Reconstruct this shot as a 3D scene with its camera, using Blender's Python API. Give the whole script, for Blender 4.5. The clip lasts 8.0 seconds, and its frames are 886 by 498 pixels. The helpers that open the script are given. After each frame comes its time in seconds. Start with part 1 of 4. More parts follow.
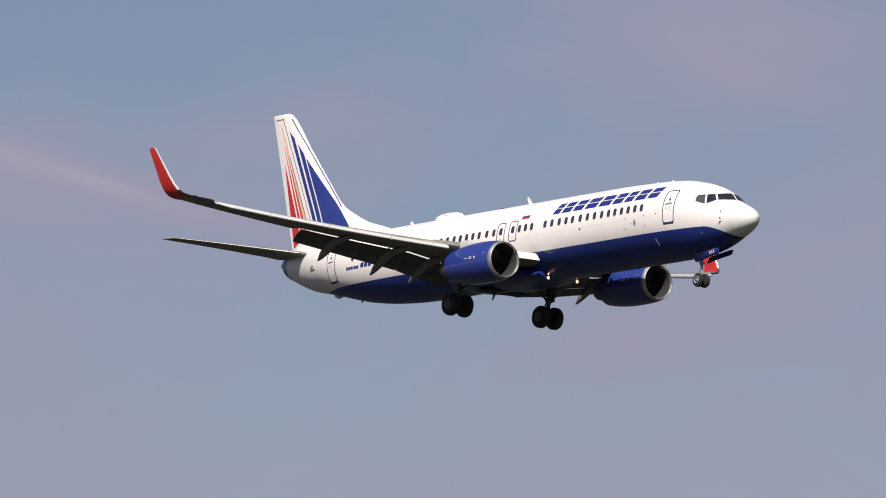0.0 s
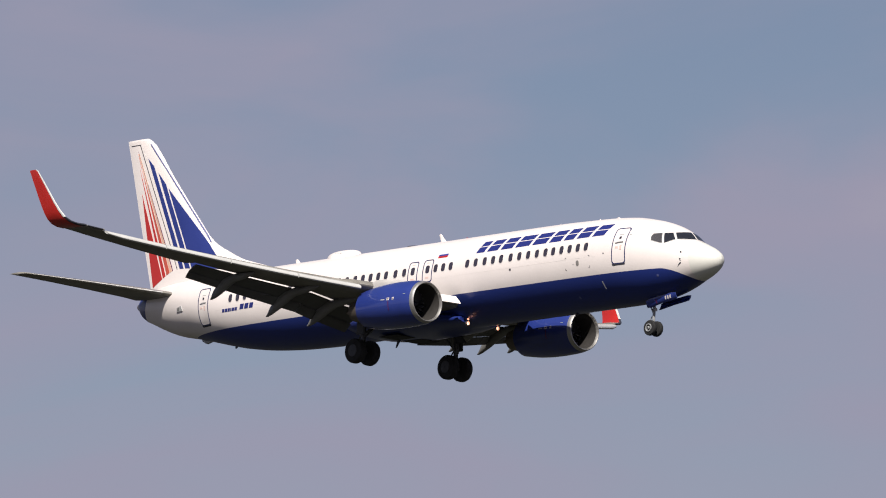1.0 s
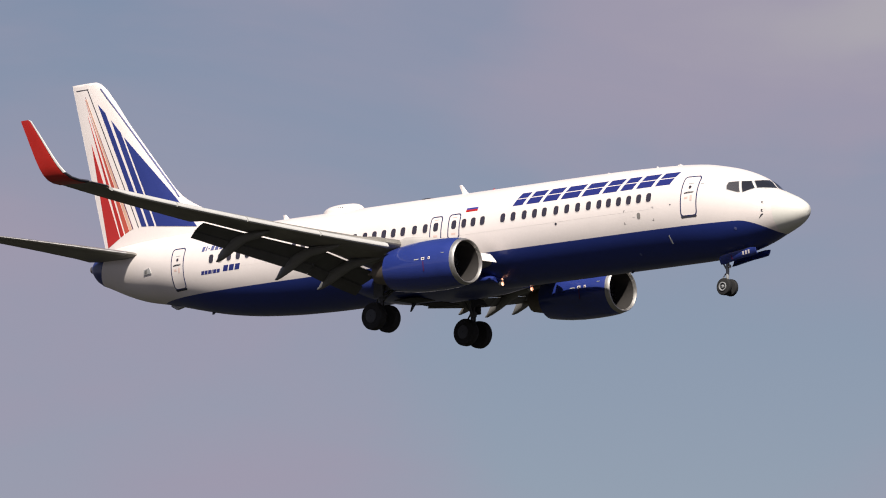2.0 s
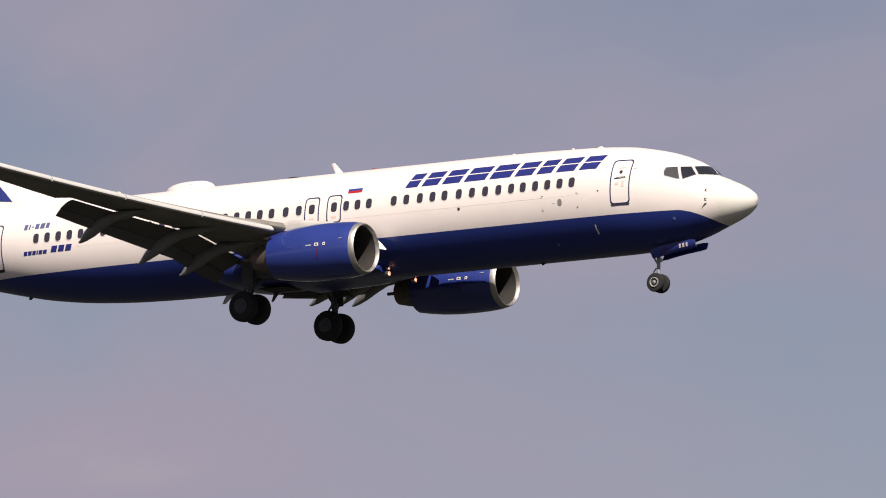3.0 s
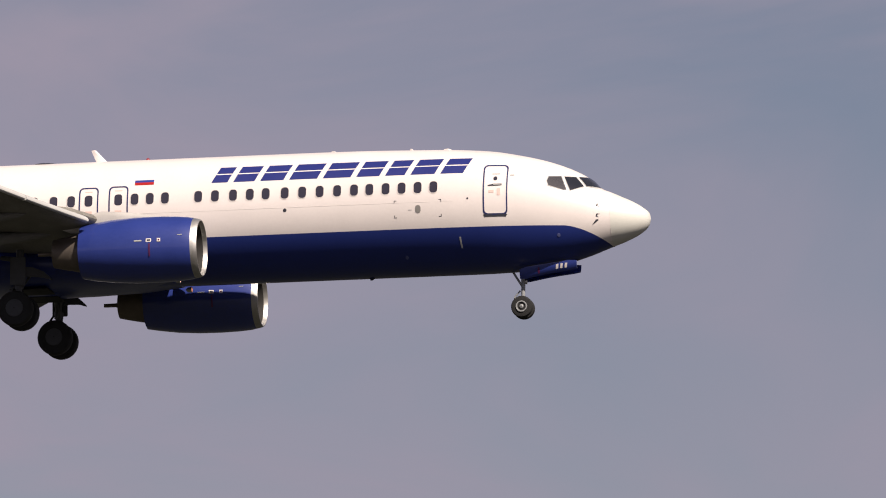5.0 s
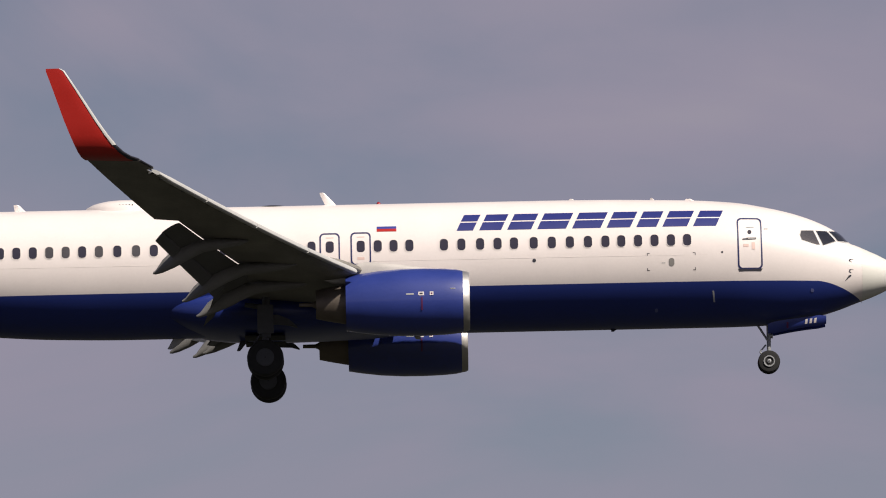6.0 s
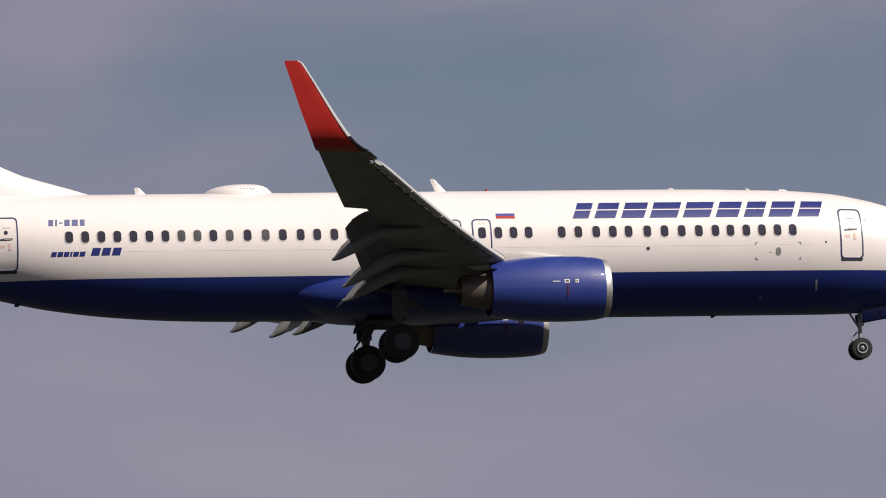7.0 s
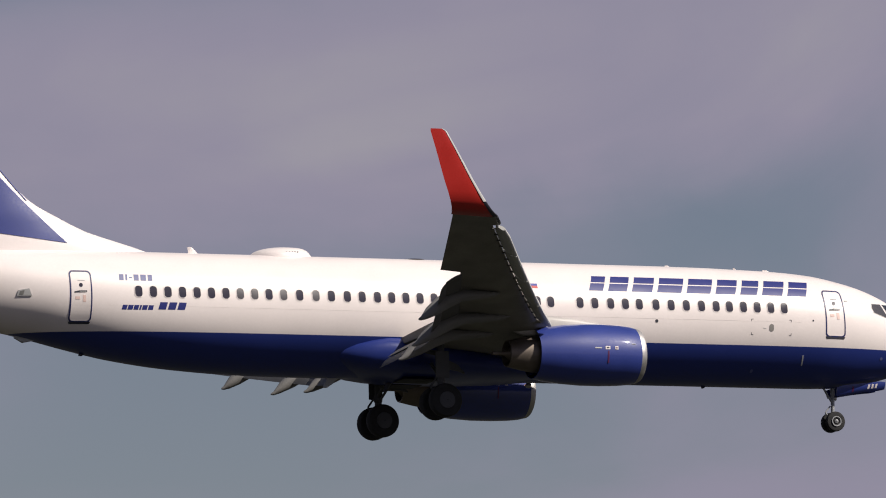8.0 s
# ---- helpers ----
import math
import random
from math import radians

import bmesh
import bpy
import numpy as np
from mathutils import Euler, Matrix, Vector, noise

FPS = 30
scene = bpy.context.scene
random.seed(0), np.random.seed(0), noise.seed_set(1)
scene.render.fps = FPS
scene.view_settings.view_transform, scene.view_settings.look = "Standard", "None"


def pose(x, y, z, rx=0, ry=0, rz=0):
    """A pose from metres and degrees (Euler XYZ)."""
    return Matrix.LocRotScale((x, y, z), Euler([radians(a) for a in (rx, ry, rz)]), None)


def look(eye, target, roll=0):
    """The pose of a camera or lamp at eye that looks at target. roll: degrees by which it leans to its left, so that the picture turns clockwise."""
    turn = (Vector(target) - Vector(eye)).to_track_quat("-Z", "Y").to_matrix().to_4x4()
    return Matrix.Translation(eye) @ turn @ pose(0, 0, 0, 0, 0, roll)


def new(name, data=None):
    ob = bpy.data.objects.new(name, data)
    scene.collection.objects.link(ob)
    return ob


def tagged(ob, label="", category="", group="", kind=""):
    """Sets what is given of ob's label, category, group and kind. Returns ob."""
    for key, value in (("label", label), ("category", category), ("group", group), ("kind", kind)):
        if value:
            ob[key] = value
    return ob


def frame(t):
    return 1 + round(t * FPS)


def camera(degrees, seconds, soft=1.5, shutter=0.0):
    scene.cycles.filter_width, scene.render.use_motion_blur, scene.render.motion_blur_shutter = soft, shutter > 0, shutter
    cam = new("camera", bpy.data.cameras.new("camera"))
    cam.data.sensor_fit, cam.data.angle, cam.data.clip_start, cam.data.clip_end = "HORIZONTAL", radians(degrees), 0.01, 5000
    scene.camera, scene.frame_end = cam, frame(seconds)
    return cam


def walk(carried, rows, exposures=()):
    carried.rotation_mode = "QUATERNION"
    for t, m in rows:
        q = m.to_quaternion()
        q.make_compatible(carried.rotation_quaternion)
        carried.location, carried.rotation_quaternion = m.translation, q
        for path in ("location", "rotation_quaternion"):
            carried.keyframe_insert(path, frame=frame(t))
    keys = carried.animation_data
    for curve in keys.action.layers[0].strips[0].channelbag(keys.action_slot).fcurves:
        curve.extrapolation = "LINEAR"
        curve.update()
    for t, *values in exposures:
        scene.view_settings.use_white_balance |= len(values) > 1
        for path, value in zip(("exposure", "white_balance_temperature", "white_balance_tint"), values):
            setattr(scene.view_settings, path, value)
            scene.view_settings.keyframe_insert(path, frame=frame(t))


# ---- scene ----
EYE = Vector((0, 0, 1.7))


def aim(az, el, roll):
    """The camera's pose on the spot, from its bearing, its height over the horizon and its lean."""
    a, e = radians(az), radians(el)
    way = Vector((math.sin(a) * math.cos(e), math.cos(a) * math.cos(e), math.sin(e)))
    return look(EYE, EYE + way * 300, roll)


cam = camera(5.6336, 8.0, soft=1.05)
walk(cam, [(t, aim(az, el, roll)) for t, az, el, roll in (
    (0, -52.3075, 7.5508, -0.163),
    (0.1, -51.2471, 7.5616, 0.550),
    (0.2, -50.5694, 7.6116, 0.546),
    (0.3, -49.6519, 7.7090, 0.542),
    (0.4, -49.0499, 7.8043, 0.537),
    (0.5, -48.5127, 7.8974, 0.533),
    (0.6, -48.1485, 7.9502, 0.514),
    (0.7, -47.7255, 8.0233, 0.496),
    (0.8, -47.3883, 8.0890, 0.477),
    (0.9, -47.0096, 8.1514, 0.458),
    (1, -46.5647, 8.2072, 0.439),
    (1.1, -46.1519, 8.2524, 0.410),
    (1.2, -45.7699, 8.2769, 0.380),
    (2.3, -37.9176, 8.3300, -0.376),
    (2.4, -37.1763, 8.3426, -0.273),
    (2.5, -36.4630, 8.3691, -0.171),
    (2.6, -35.7185, 8.4078, -0.111),
    (2.7, -34.7439, 8.4392, -0.052),
    (2.8, -33.5747, 8.4792, 0.008),
    (2.9, -32.5526, 8.5264, 0.067),
    (3, -31.6377, 8.5676, 0.127),
    (3.1, -30.7863, 8.6076, 0.155),
    (3.2, -29.8315, 8.6620, 0.183),
    (3.3, -28.7768, 8.7178, 0.212),
    (3.4, -27.4622, 8.7678, 0.240),
    (3.5, -26.3105, 8.8267, 0.268),
    (3.6, -25.4617, 8.8623, 0.277),
    (3.7, -24.6379, 8.8771, 0.285),
    (3.8, -23.8170, 8.8822, 0.293),
    (3.9, -22.7956, 8.8772, 0.302),
    (4, -21.6198, 8.8710, 0.310),
    (4.1, -20.2847, 8.8584, 0.190),
    (4.2, -19.1109, 8.8547, 0.070),
    (5.3, -6.5432, 8.6327, 0.439),
    (5.4, -5.6110, 8.6210, 0.566),
    (5.5, -4.6715, 8.5929, 0.693),
    (5.6, -3.6854, 8.5669, 0.530),
    (5.7, -2.6503, 8.5504, 0.367),
    (5.8, -1.5538, 8.5381, 0.204),
    (5.9, -0.4698, 8.5175, 0.041),
    (6, 0.6993, 8.5163, -0.122),
    (6.1, 1.8965, 8.4785, -0.205),
    (6.2, 3.1518, 8.2794, -0.289),
    (6.3, 4.4267, 8.0081, -0.372),
    (6.4, 5.5800, 7.8859, -0.456),
    (6.5, 6.6406, 7.8648, -0.539),
    (6.6, 7.6521, 7.7716, -0.592),
    (6.7, 8.6590, 7.6745, -0.646),
    (6.8, 9.6857, 7.6070, -0.699),
    (6.9, 10.7285, 7.6231, -0.752),
    (7, 11.7916, 7.6356, -0.805),
    (7.1, 12.9012, 7.4997, -0.844),
    (7.2, 13.9568, 7.3438, -0.882),
    (7.3, 15.0562, 7.1419, -0.921),
    (7.4, 16.1660, 7.0927, -0.960),
    (7.5, 17.3562, 7.1928, -0.998),
    (7.6, 18.5650, 7.3065, -0.715),
    (7.7, 19.6733, 7.2294, -0.432),
    (7.8, 20.7403, 7.1310, -0.148),
    (7.9, 21.7660, 7.0326, 0.135),
    (8, 22.4838, 7.0478, 0.418),
)], exposures=((0, 0.41, 6220, 10), (1, 0.40, 6320, 11), (2.5, 0.44, 6640, 13), (3.0, 0.45, 6760, 14), (3.5, 0.40, 6620, 13), (4.2, 0.43, 6880, 16), (5.5, 0.27, 6840, 15), (6.0, 0.22, 6610, 12.5), (6.5, 0.19, 6520, 12), (7.2, 0.15, 6440, 11.5), (8, 0.16, 6450, 13)))

# ---- world and sun ----
SUN_WAY = Vector((0.475, -0.54, 0.695)).normalized()
world = bpy.data.worlds.new("sky")
scene.world = world
world.use_nodes = True


def sky_nodes():
    nt = world.node_tree
    nt.nodes.clear()
    N, L = nt.nodes.new, nt.links.new
    out, bg = N("ShaderNodeOutputWorld"), N("ShaderNodeBackground")
    sky = N("ShaderNodeTexSky")
    sky.sky_type, sky.sun_disc = "NISHITA", False
    sky.sun_elevation = math.asin(SUN_WAY.z)
    sky.sun_rotation = math.atan2(SUN_WAY.x, SUN_WAY.y)
    sky.air_density, sky.dust_density, sky.ozone_density = 1.0, 0.5, 1.0
    tint = N("ShaderNodeMix")
    tint.data_type, tint.blend_type = "RGBA", "MULTIPLY"
    tint.inputs["Factor"].default_value = 1.0
    tint.inputs[7].default_value = (SKY_TINT[0], SKY_TINT[1], SKY_TINT[2], 1)
    L(sky.outputs[0], tint.inputs[6])
    tc, mp = N("ShaderNodeTexCoord"), N("ShaderNodeMapping")
    mp.inputs["Scale"].default_value = (9, 9, 26)
    mp.inputs["Rotation"].default_value = (0.2, 0.0, 0.0)
    L(tc.outputs["Generated"], mp.inputs[0])
    big = N("ShaderNodeTexNoise")
    big.inputs["Scale"].default_value, big.inputs["Detail"].default_value = 1.3, 6.0
    big.inputs["Roughness"].default_value, big.inputs["Distortion"].default_value = 0.52, 0.8
    L(mp.outputs[0], big.inputs["Vector"])
    ramp = N("ShaderNodeValToRGB")
    ramp.color_ramp.interpolation = "EASE"
    ramp.color_ramp.elements[0].position, ramp.color_ramp.elements[1].position = 0.18, 0.64
    # more cloud towards the east than in the west
    sep, lean = N("ShaderNodeSeparateXYZ"), N("ShaderNodeMath")
    L(tc.outputs["Generated"], sep.inputs[0])
    lean.operation = "MULTIPLY_ADD"
    lean.inputs[1].default_value = 0.05
    L(sep.outputs[0], lean.inputs[0])
    calm = N("ShaderNodeMath")
    calm.operation = "MULTIPLY_ADD"
    calm.inputs[1].default_value, calm.inputs[2].default_value = 0.76, 0.11
    L(big.outputs[0], calm.inputs[0])
    L(calm.outputs[0], lean.inputs[2])
    thin = N("ShaderNodeMath")
    thin.operation = "MULTIPLY_ADD"
    thin.inputs[1].default_value = -0.35
    L(sep.outputs[2], thin.inputs[0])
    L(lean.outputs[0], thin.inputs[2])
    # bearing and height of the line of sight in degrees, made ragged for the edges of the clouds
    bear, rise, comb = N("ShaderNodeMath"), N("ShaderNodeMath"), N("ShaderNodeCombineXYZ")
    bear.operation, rise.operation = "ARCTAN2", "ARCSINE"
    L(sep.outputs[0], bear.inputs[0])
    L(sep.outputs[1], bear.inputs[1])
    L(sep.outputs[2], rise.inputs[0])
    L(bear.outputs[0], comb.inputs[0])
    L(rise.outputs[0], comb.inputs[1])
    deg, rag, wob = N("ShaderNodeVectorMath"), N("ShaderNodeTexNoise"), N("ShaderNodeVectorMath")
    deg.operation, wob.operation = "SCALE", "MULTIPLY_ADD"
    deg.inputs["Scale"].default_value = 180 / math.pi
    L(comb.outputs[0], deg.inputs[0])
    rag.inputs["Scale"].default_value, rag.inputs["Detail"].default_value, rag.inputs["Roughness"].default_value = 0.7, 5.0, 0.5
    L(deg.outputs[0], rag.inputs["Vector"])
    L(rag.outputs["Color"], wob.inputs[0])
    wob.inputs[1].default_value = (1.6, 0.9, 0)
    L(deg.outputs[0], wob.inputs[2])
    sky_at = thin.outputs[0]
    fine = N("ShaderNodeVectorMath")
    fine.operation = "MULTIPLY_ADD"
    L(rag.outputs["Color"], fine.inputs[0])
    fine.inputs[1].default_value = (0.5, 0.16, 0)
    L(deg.outputs[0], fine.inputs[2])
    for az, el, long, high, amount, lean_by in CLOUDS + GAPS + STREAKS:
        crisp = high < 0.4
        at, fade, put = N("ShaderNodeMapping"), N("ShaderNodeTexGradient"), N("ShaderNodeMath")
        at.vector_type = "TEXTURE"
        at.inputs["Location"].default_value = (az + 0.25, el + 0.08, 0) if crisp else (az + 0.8, el + 0.45, 0)
        at.inputs["Rotation"].default_value = (0, 0, radians(lean_by))
        at.inputs["Scale"].default_value = (long, high, 1)
        L((fine if crisp else wob).outputs[0], at.inputs[0])
        fade.gradient_type = "SPHERICAL"
        L(at.outputs[0], fade.inputs[0])
        put.operation = "MULTIPLY_ADD"
        put.inputs[1].default_value = amount
        L(fade.outputs["Fac"], put.inputs[0])
        L(sky_at, put.inputs[2])
        sky_at = put.outputs[0]
    L(sky_at, ramp.inputs[0])
    # the thickest cloud is paler and less blue
    thick, whiter = N("ShaderNodeValToRGB"), N("ShaderNodeMix")
    thick.color_ramp.interpolation = "EASE"
    thick.color_ramp.elements[0].position, thick.color_ramp.elements[1].position = 0.56, 0.82
    L(sky_at, thick.inputs[0])
    whiter.data_type = "RGBA"
    whiter.inputs[6].default_value = (CLOUD[0], CLOUD[1], CLOUD[2], 1)
    whiter.inputs[7].default_value = (CREAM[0], CREAM[1], CREAM[2], 1)
    L(thick.outputs[0], whiter.inputs["Factor"])
    mix = N("ShaderNodeMix")
    mix.data_type = "RGBA"
    L(whiter.outputs[2], mix.inputs[7])
    L(ramp.outputs[0], mix.inputs["Factor"])
    L(tint.outputs[2], mix.inputs[6])
    L(mix.outputs[2], bg.inputs[0])
    bg.inputs[1].default_value = 0.105
    L(bg.outputs[0], out.inputs[0])


# high thin clouds and the clearer gaps between them: bearing, height, half length, half depth in degrees, thickness, slope
CLOUDS = ((-50.6, 8.75, 1.4, 0.55, 0.20, 5), (-44.0, 8.6, 1.4, 0.8, 0.18, 5), (-37.2, 9.9, 3.6, 1.0, 0.48, 12), (-24.8, 7.5, 3.0, 1.0, 0.10, 5), (-5.0, 7.4, 4.5, 1.4, 0.16, 5),
          (3.0, 9.5, 2.4, 0.6, 0.14, 5), (9.4, 8.9, 1.2, 0.7, 0.14, 5), (11.0, 6.2, 3.0, 0.6, 0.05, 5), (21.6, 8.05, 4.4, 0.95, 0.25, 9), (-34.0, 9.85, 1.3, 0.5, 0.20, 8),
          (-33.6, 7.2, 1.6, 0.6, 0.16, 5), (-20.0, 10.2, 2.5, 0.7, 0.16, 5), (-1.5, 9.9, 1.4, 0.5, 0.14, 5))
GAPS = ((-54.6, 9.1, 2.2, 0.8, -0.34, 5), (-19.9, 7.75, 1.6, 0.6, -0.18, -5), (-45.2, 9.2, 2.6, 1.0, -0.28, 5), (-53.0, 7.6, 3.5, 1.5, -0.08, 5), (-35.2, 9.3, 2.2, 0.7, -0.20, 12), (-38.8, 7.3, 2.2, 1.1, -0.36, 5), (-4.8, 9.6, 3.0, 0.9, -0.18, 5),
        (5.8, 9.1, 3.2, 0.8, -0.16, 5), (5.0, 7.2, 4.2, 1.2, -0.18, 5), (12.8, 8.3, 5.0, 1.5, -0.28, 5), (24.2, 7.25, 2.6, 0.7, -0.30, 9), (21.8, 6.1, 5.0, 1.3, -0.28, 5))
# narrow trails
STREAKS = ((-54.5, 7.97, 2.3, 0.17, 0.28, -17), (-54.8, 7.80, 1.9, 0.36, 0.12, -19), (-50.5, 7.0, 2.2, 0.3, 0.12, 8), (-43.6, 7.2, 1.6, 0.25, 0.10, 9), (-23.0, 7.3, 1.8, 0.3, 0.12, -7), (-21.0, 9.6, 2.2, 0.3, 0.12, 6),
           (1.5, 9.3, 1.6, 0.25, 0.12, 4), (22.0, 7.75, 1.6, 0.25, 0.12, 14))
SKY_TINT = (0.43, 0.38, 0.395)
CLOUD = (2.42, 2.27, 2.90)
CREAM = (2.85, 2.72, 3.05)
sky_nodes()
sun = new("sun", bpy.data.lights.new("sun", "SUN"))
sun.data.energy, sun.data.angle, sun.data.color = 4.7, radians(0.53), (1.0, 0.93, 0.82)
sun.matrix_world = look((0, 0, 200), Vector((0, 0, 200)) - SUN_WAY)


# ---- materials ----
def material(name, color, rough=0.4, metal=0.0, wear=0.08, scale=1.5, coat=0.0, bump=0.0, glow=None):
    """A surface with broad stains and fine grain on its colour and gloss."""
    m = bpy.data.materials.new(name)
    m.use_nodes = True
    nt = m.node_tree
    N, L = nt.nodes.new, nt.links.new
    b = nt.nodes["Principled BSDF"]
    b.inputs["Metallic"].default_value, b.inputs["Coat Weight"].default_value = metal, coat
    b.inputs["Coat Roughness"].default_value = 0.045
    b.inputs["Specular IOR Level"].default_value = 0.4
    tc = N("ShaderNodeTexCoord")
    n1, n2 = N("ShaderNodeTexNoise"), N("ShaderNodeTexNoise")
    n1.inputs["Scale"].default_value, n1.inputs["Detail"].default_value = scale, 3
    n2.inputs["Scale"].default_value, n2.inputs["Detail"].default_value = scale * 14, 4
    for n in (n1, n2):
        L(tc.outputs["Object"], n.inputs["Vector"])
    add = N("ShaderNodeMath")
    add.operation = "MULTIPLY_ADD"
    add.inputs[1].default_value = 0.6
    L(n1.outputs[0], add.inputs[0])
    half = N("ShaderNodeMath")
    half.operation = "MULTIPLY"
    half.inputs[1].default_value = 0.4
    L(n2.outputs[0], half.inputs[0])
    L(half.outputs[0], add.inputs[2])
    span = N("ShaderNodeMapRange")
    span.inputs[1].default_value, span.inputs[2].default_value = 0.3, 0.7
    span.inputs[3].default_value, span.inputs[4].default_value = 1 - wear, 1 + wear * 0.5
    L(add.outputs[0], span.inputs[0])
    mul = N("ShaderNodeMix")
    mul.data_type, mul.blend_type = "RGBA", "MULTIPLY"
    mul.inputs["Factor"].default_value = 1.0
    mul.inputs[6].default_value = (*color, 1)
    L(span.outputs[0], mul.inputs[7])
    L(mul.outputs[2], b.inputs["Base Color"])
    rr = N("ShaderNodeMapRange")
    rr.inputs[1].default_value, rr.inputs[2].default_value = 0.3, 0.7
    rr.inputs[3].default_value, rr.inputs[4].default_value = rough * 0.85, min(1, rough * 1.2)
    L(add.outputs[0], rr.inputs[0])
    L(rr.outputs[0], b.inputs["Roughness"])
    if bump:
        bp = N("ShaderNodeBump")
        bp.inputs["Strength"].default_value, bp.inputs["Distance"].default_value = bump, 0.02
        L(n2.outputs[0], bp.inputs["Height"])
        L(bp.outputs[0], b.inputs["Normal"])
    if glow:
        b.inputs["Emission Color"].default_value, b.inputs["Emission Strength"].default_value = (*glow[0], 1), glow[1]
    return m


WHITE_RGB, BLUE_RGB = (0.78, 0.718, 0.695), (0.0145, 0.029, 0.172)
white = material("white_paint", WHITE_RGB, 0.35, wear=0.05, scale=0.8, coat=0.3)
# hull blue brightened to look sunlit, for nacelles and nose gear doors
blue = material("brightened_blue_paint", (0.018, 0.037, 0.222), 0.5, wear=0.12, scale=0.9, coat=0.9)
title_blue = material("title_blue_paint", (0.018, 0.026, 0.165), 0.45, wear=0.05)
red = material("red_paint", (0.43, 0.020, 0.015), 0.35, wear=0.06, coat=0.3)
faded = material("worn_red_paint", (0.47, 0.085, 0.055), 0.4, wear=0.1)
placard = material("placard_paint", (0.70, 0.52, 0.47), 0.5)
grey = material("grey_wing_paint", (0.235, 0.222, 0.198), 0.55, wear=0.45, scale=1.1)
pale = material("pale_grey_paint", (0.42, 0.42, 0.42), 0.5, wear=0.12)
fairing_grey = material("fairing_grey", (0.18, 0.177, 0.172), 0.5, wear=0.15)
# flap grey darkened to hold the deep shade under the wing
flap_grey = material("flap_paint_with_shade", (0.11, 0.11, 0.11), 0.6, wear=0.3, scale=1.2)
slat_paint = material("slat_paint", (0.50, 0.50, 0.49), 0.38, wear=0.12, scale=2)
steel = material("bare_aluminium", (0.56, 0.545, 0.53), 0.5, metal=1.0, wear=0.14, scale=3)
burnt = material("heat_stained_steel", (0.19, 0.16, 0.135), 0.5, metal=0.7, wear=0.25, scale=3)
# main legs' grey blackened to carry the wing's shadow
main_gear_paint = material("gear_paint_with_shade", (0.075, 0.077, 0.085), 0.55, wear=0.25, scale=5)
gear_grey = material("gear_grey_paint", (0.30, 0.31, 0.32), 0.4, wear=0.2, scale=5)
rubber = material("tyre_rubber", (0.018, 0.018, 0.019), 0.8, wear=0.25, scale=6, bump=0.2)
black = material("black_void", (0.012, 0.012, 0.013), 0.7, wear=0.1)
dark = material("dark_trim", (0.035, 0.036, 0.05), 0.5, wear=0.1)
pane_dark = material("cabin_pane", (0.040, 0.037, 0.055), 0.18, wear=0.1, scale=4)
shade_pane = material("cabin_pane_half_shaded", (0.075, 0.07, 0.078), 0.3, wear=0.2, scale=4)
cockpit = material("cockpit_glass", (0.02, 0.02, 0.022), 0.06, wear=0.05, coat=1.0)
cockpit.node_tree.nodes["Principled BSDF"].inputs["Coat IOR"].default_value = 2.1
# paler base stands in for the sky reflected in the rear side panes
side_glass = material("cockpit_side_glass", (0.075, 0.07, 0.07), 0.06, wear=0.3, coat=1.0)
side_glass.node_tree.nodes["Principled BSDF"].inputs["Coat IOR"].default_value = 2.1
outline_navy = material("door_outline_paint", (0.020, 0.024, 0.10), 0.45)
worn_blue = material("thin_blue_paint", (0.10, 0.115, 0.26), 0.45)
lamp_hot = material("landing_lamp", (0.9, 0.9, 0.85), 0.2, glow=((1.0, 0.36, 0.20), 3.0))
beacon_red = material("beacon_glass", (0.30, 0.02, 0.03), 0.3)
tint_paint = material("pale_orange_paint", (0.62, 0.40, 0.30), 0.4, wear=0.1)
fin_blue = material("fin_blue_paint", (0.020, 0.034, 0.185), 0.5, wear=0.10, scale=0.9)
strut_paint = material("strut_paint", (0.50, 0.475, 0.45), 0.45, wear=0.15, scale=2)
flag_blue = material("flag_blue", (0.023, 0.045, 0.28), 0.45)
seam_paint = material("panel_seam", (0.735, 0.685, 0.655), 0.5)
window_rim = material("window_surround", (0.72, 0.665, 0.64), 0.4)
dark_red = material("warning_red", (0.10, 0.014, 0.07), 0.5)
# far darker than real grass, to keep bounced light off the undersides
grass = material("darkened_grass", (0.018, 0.019, 0.012), 1.0, wear=0.4, scale=0.05, bump=0.3)


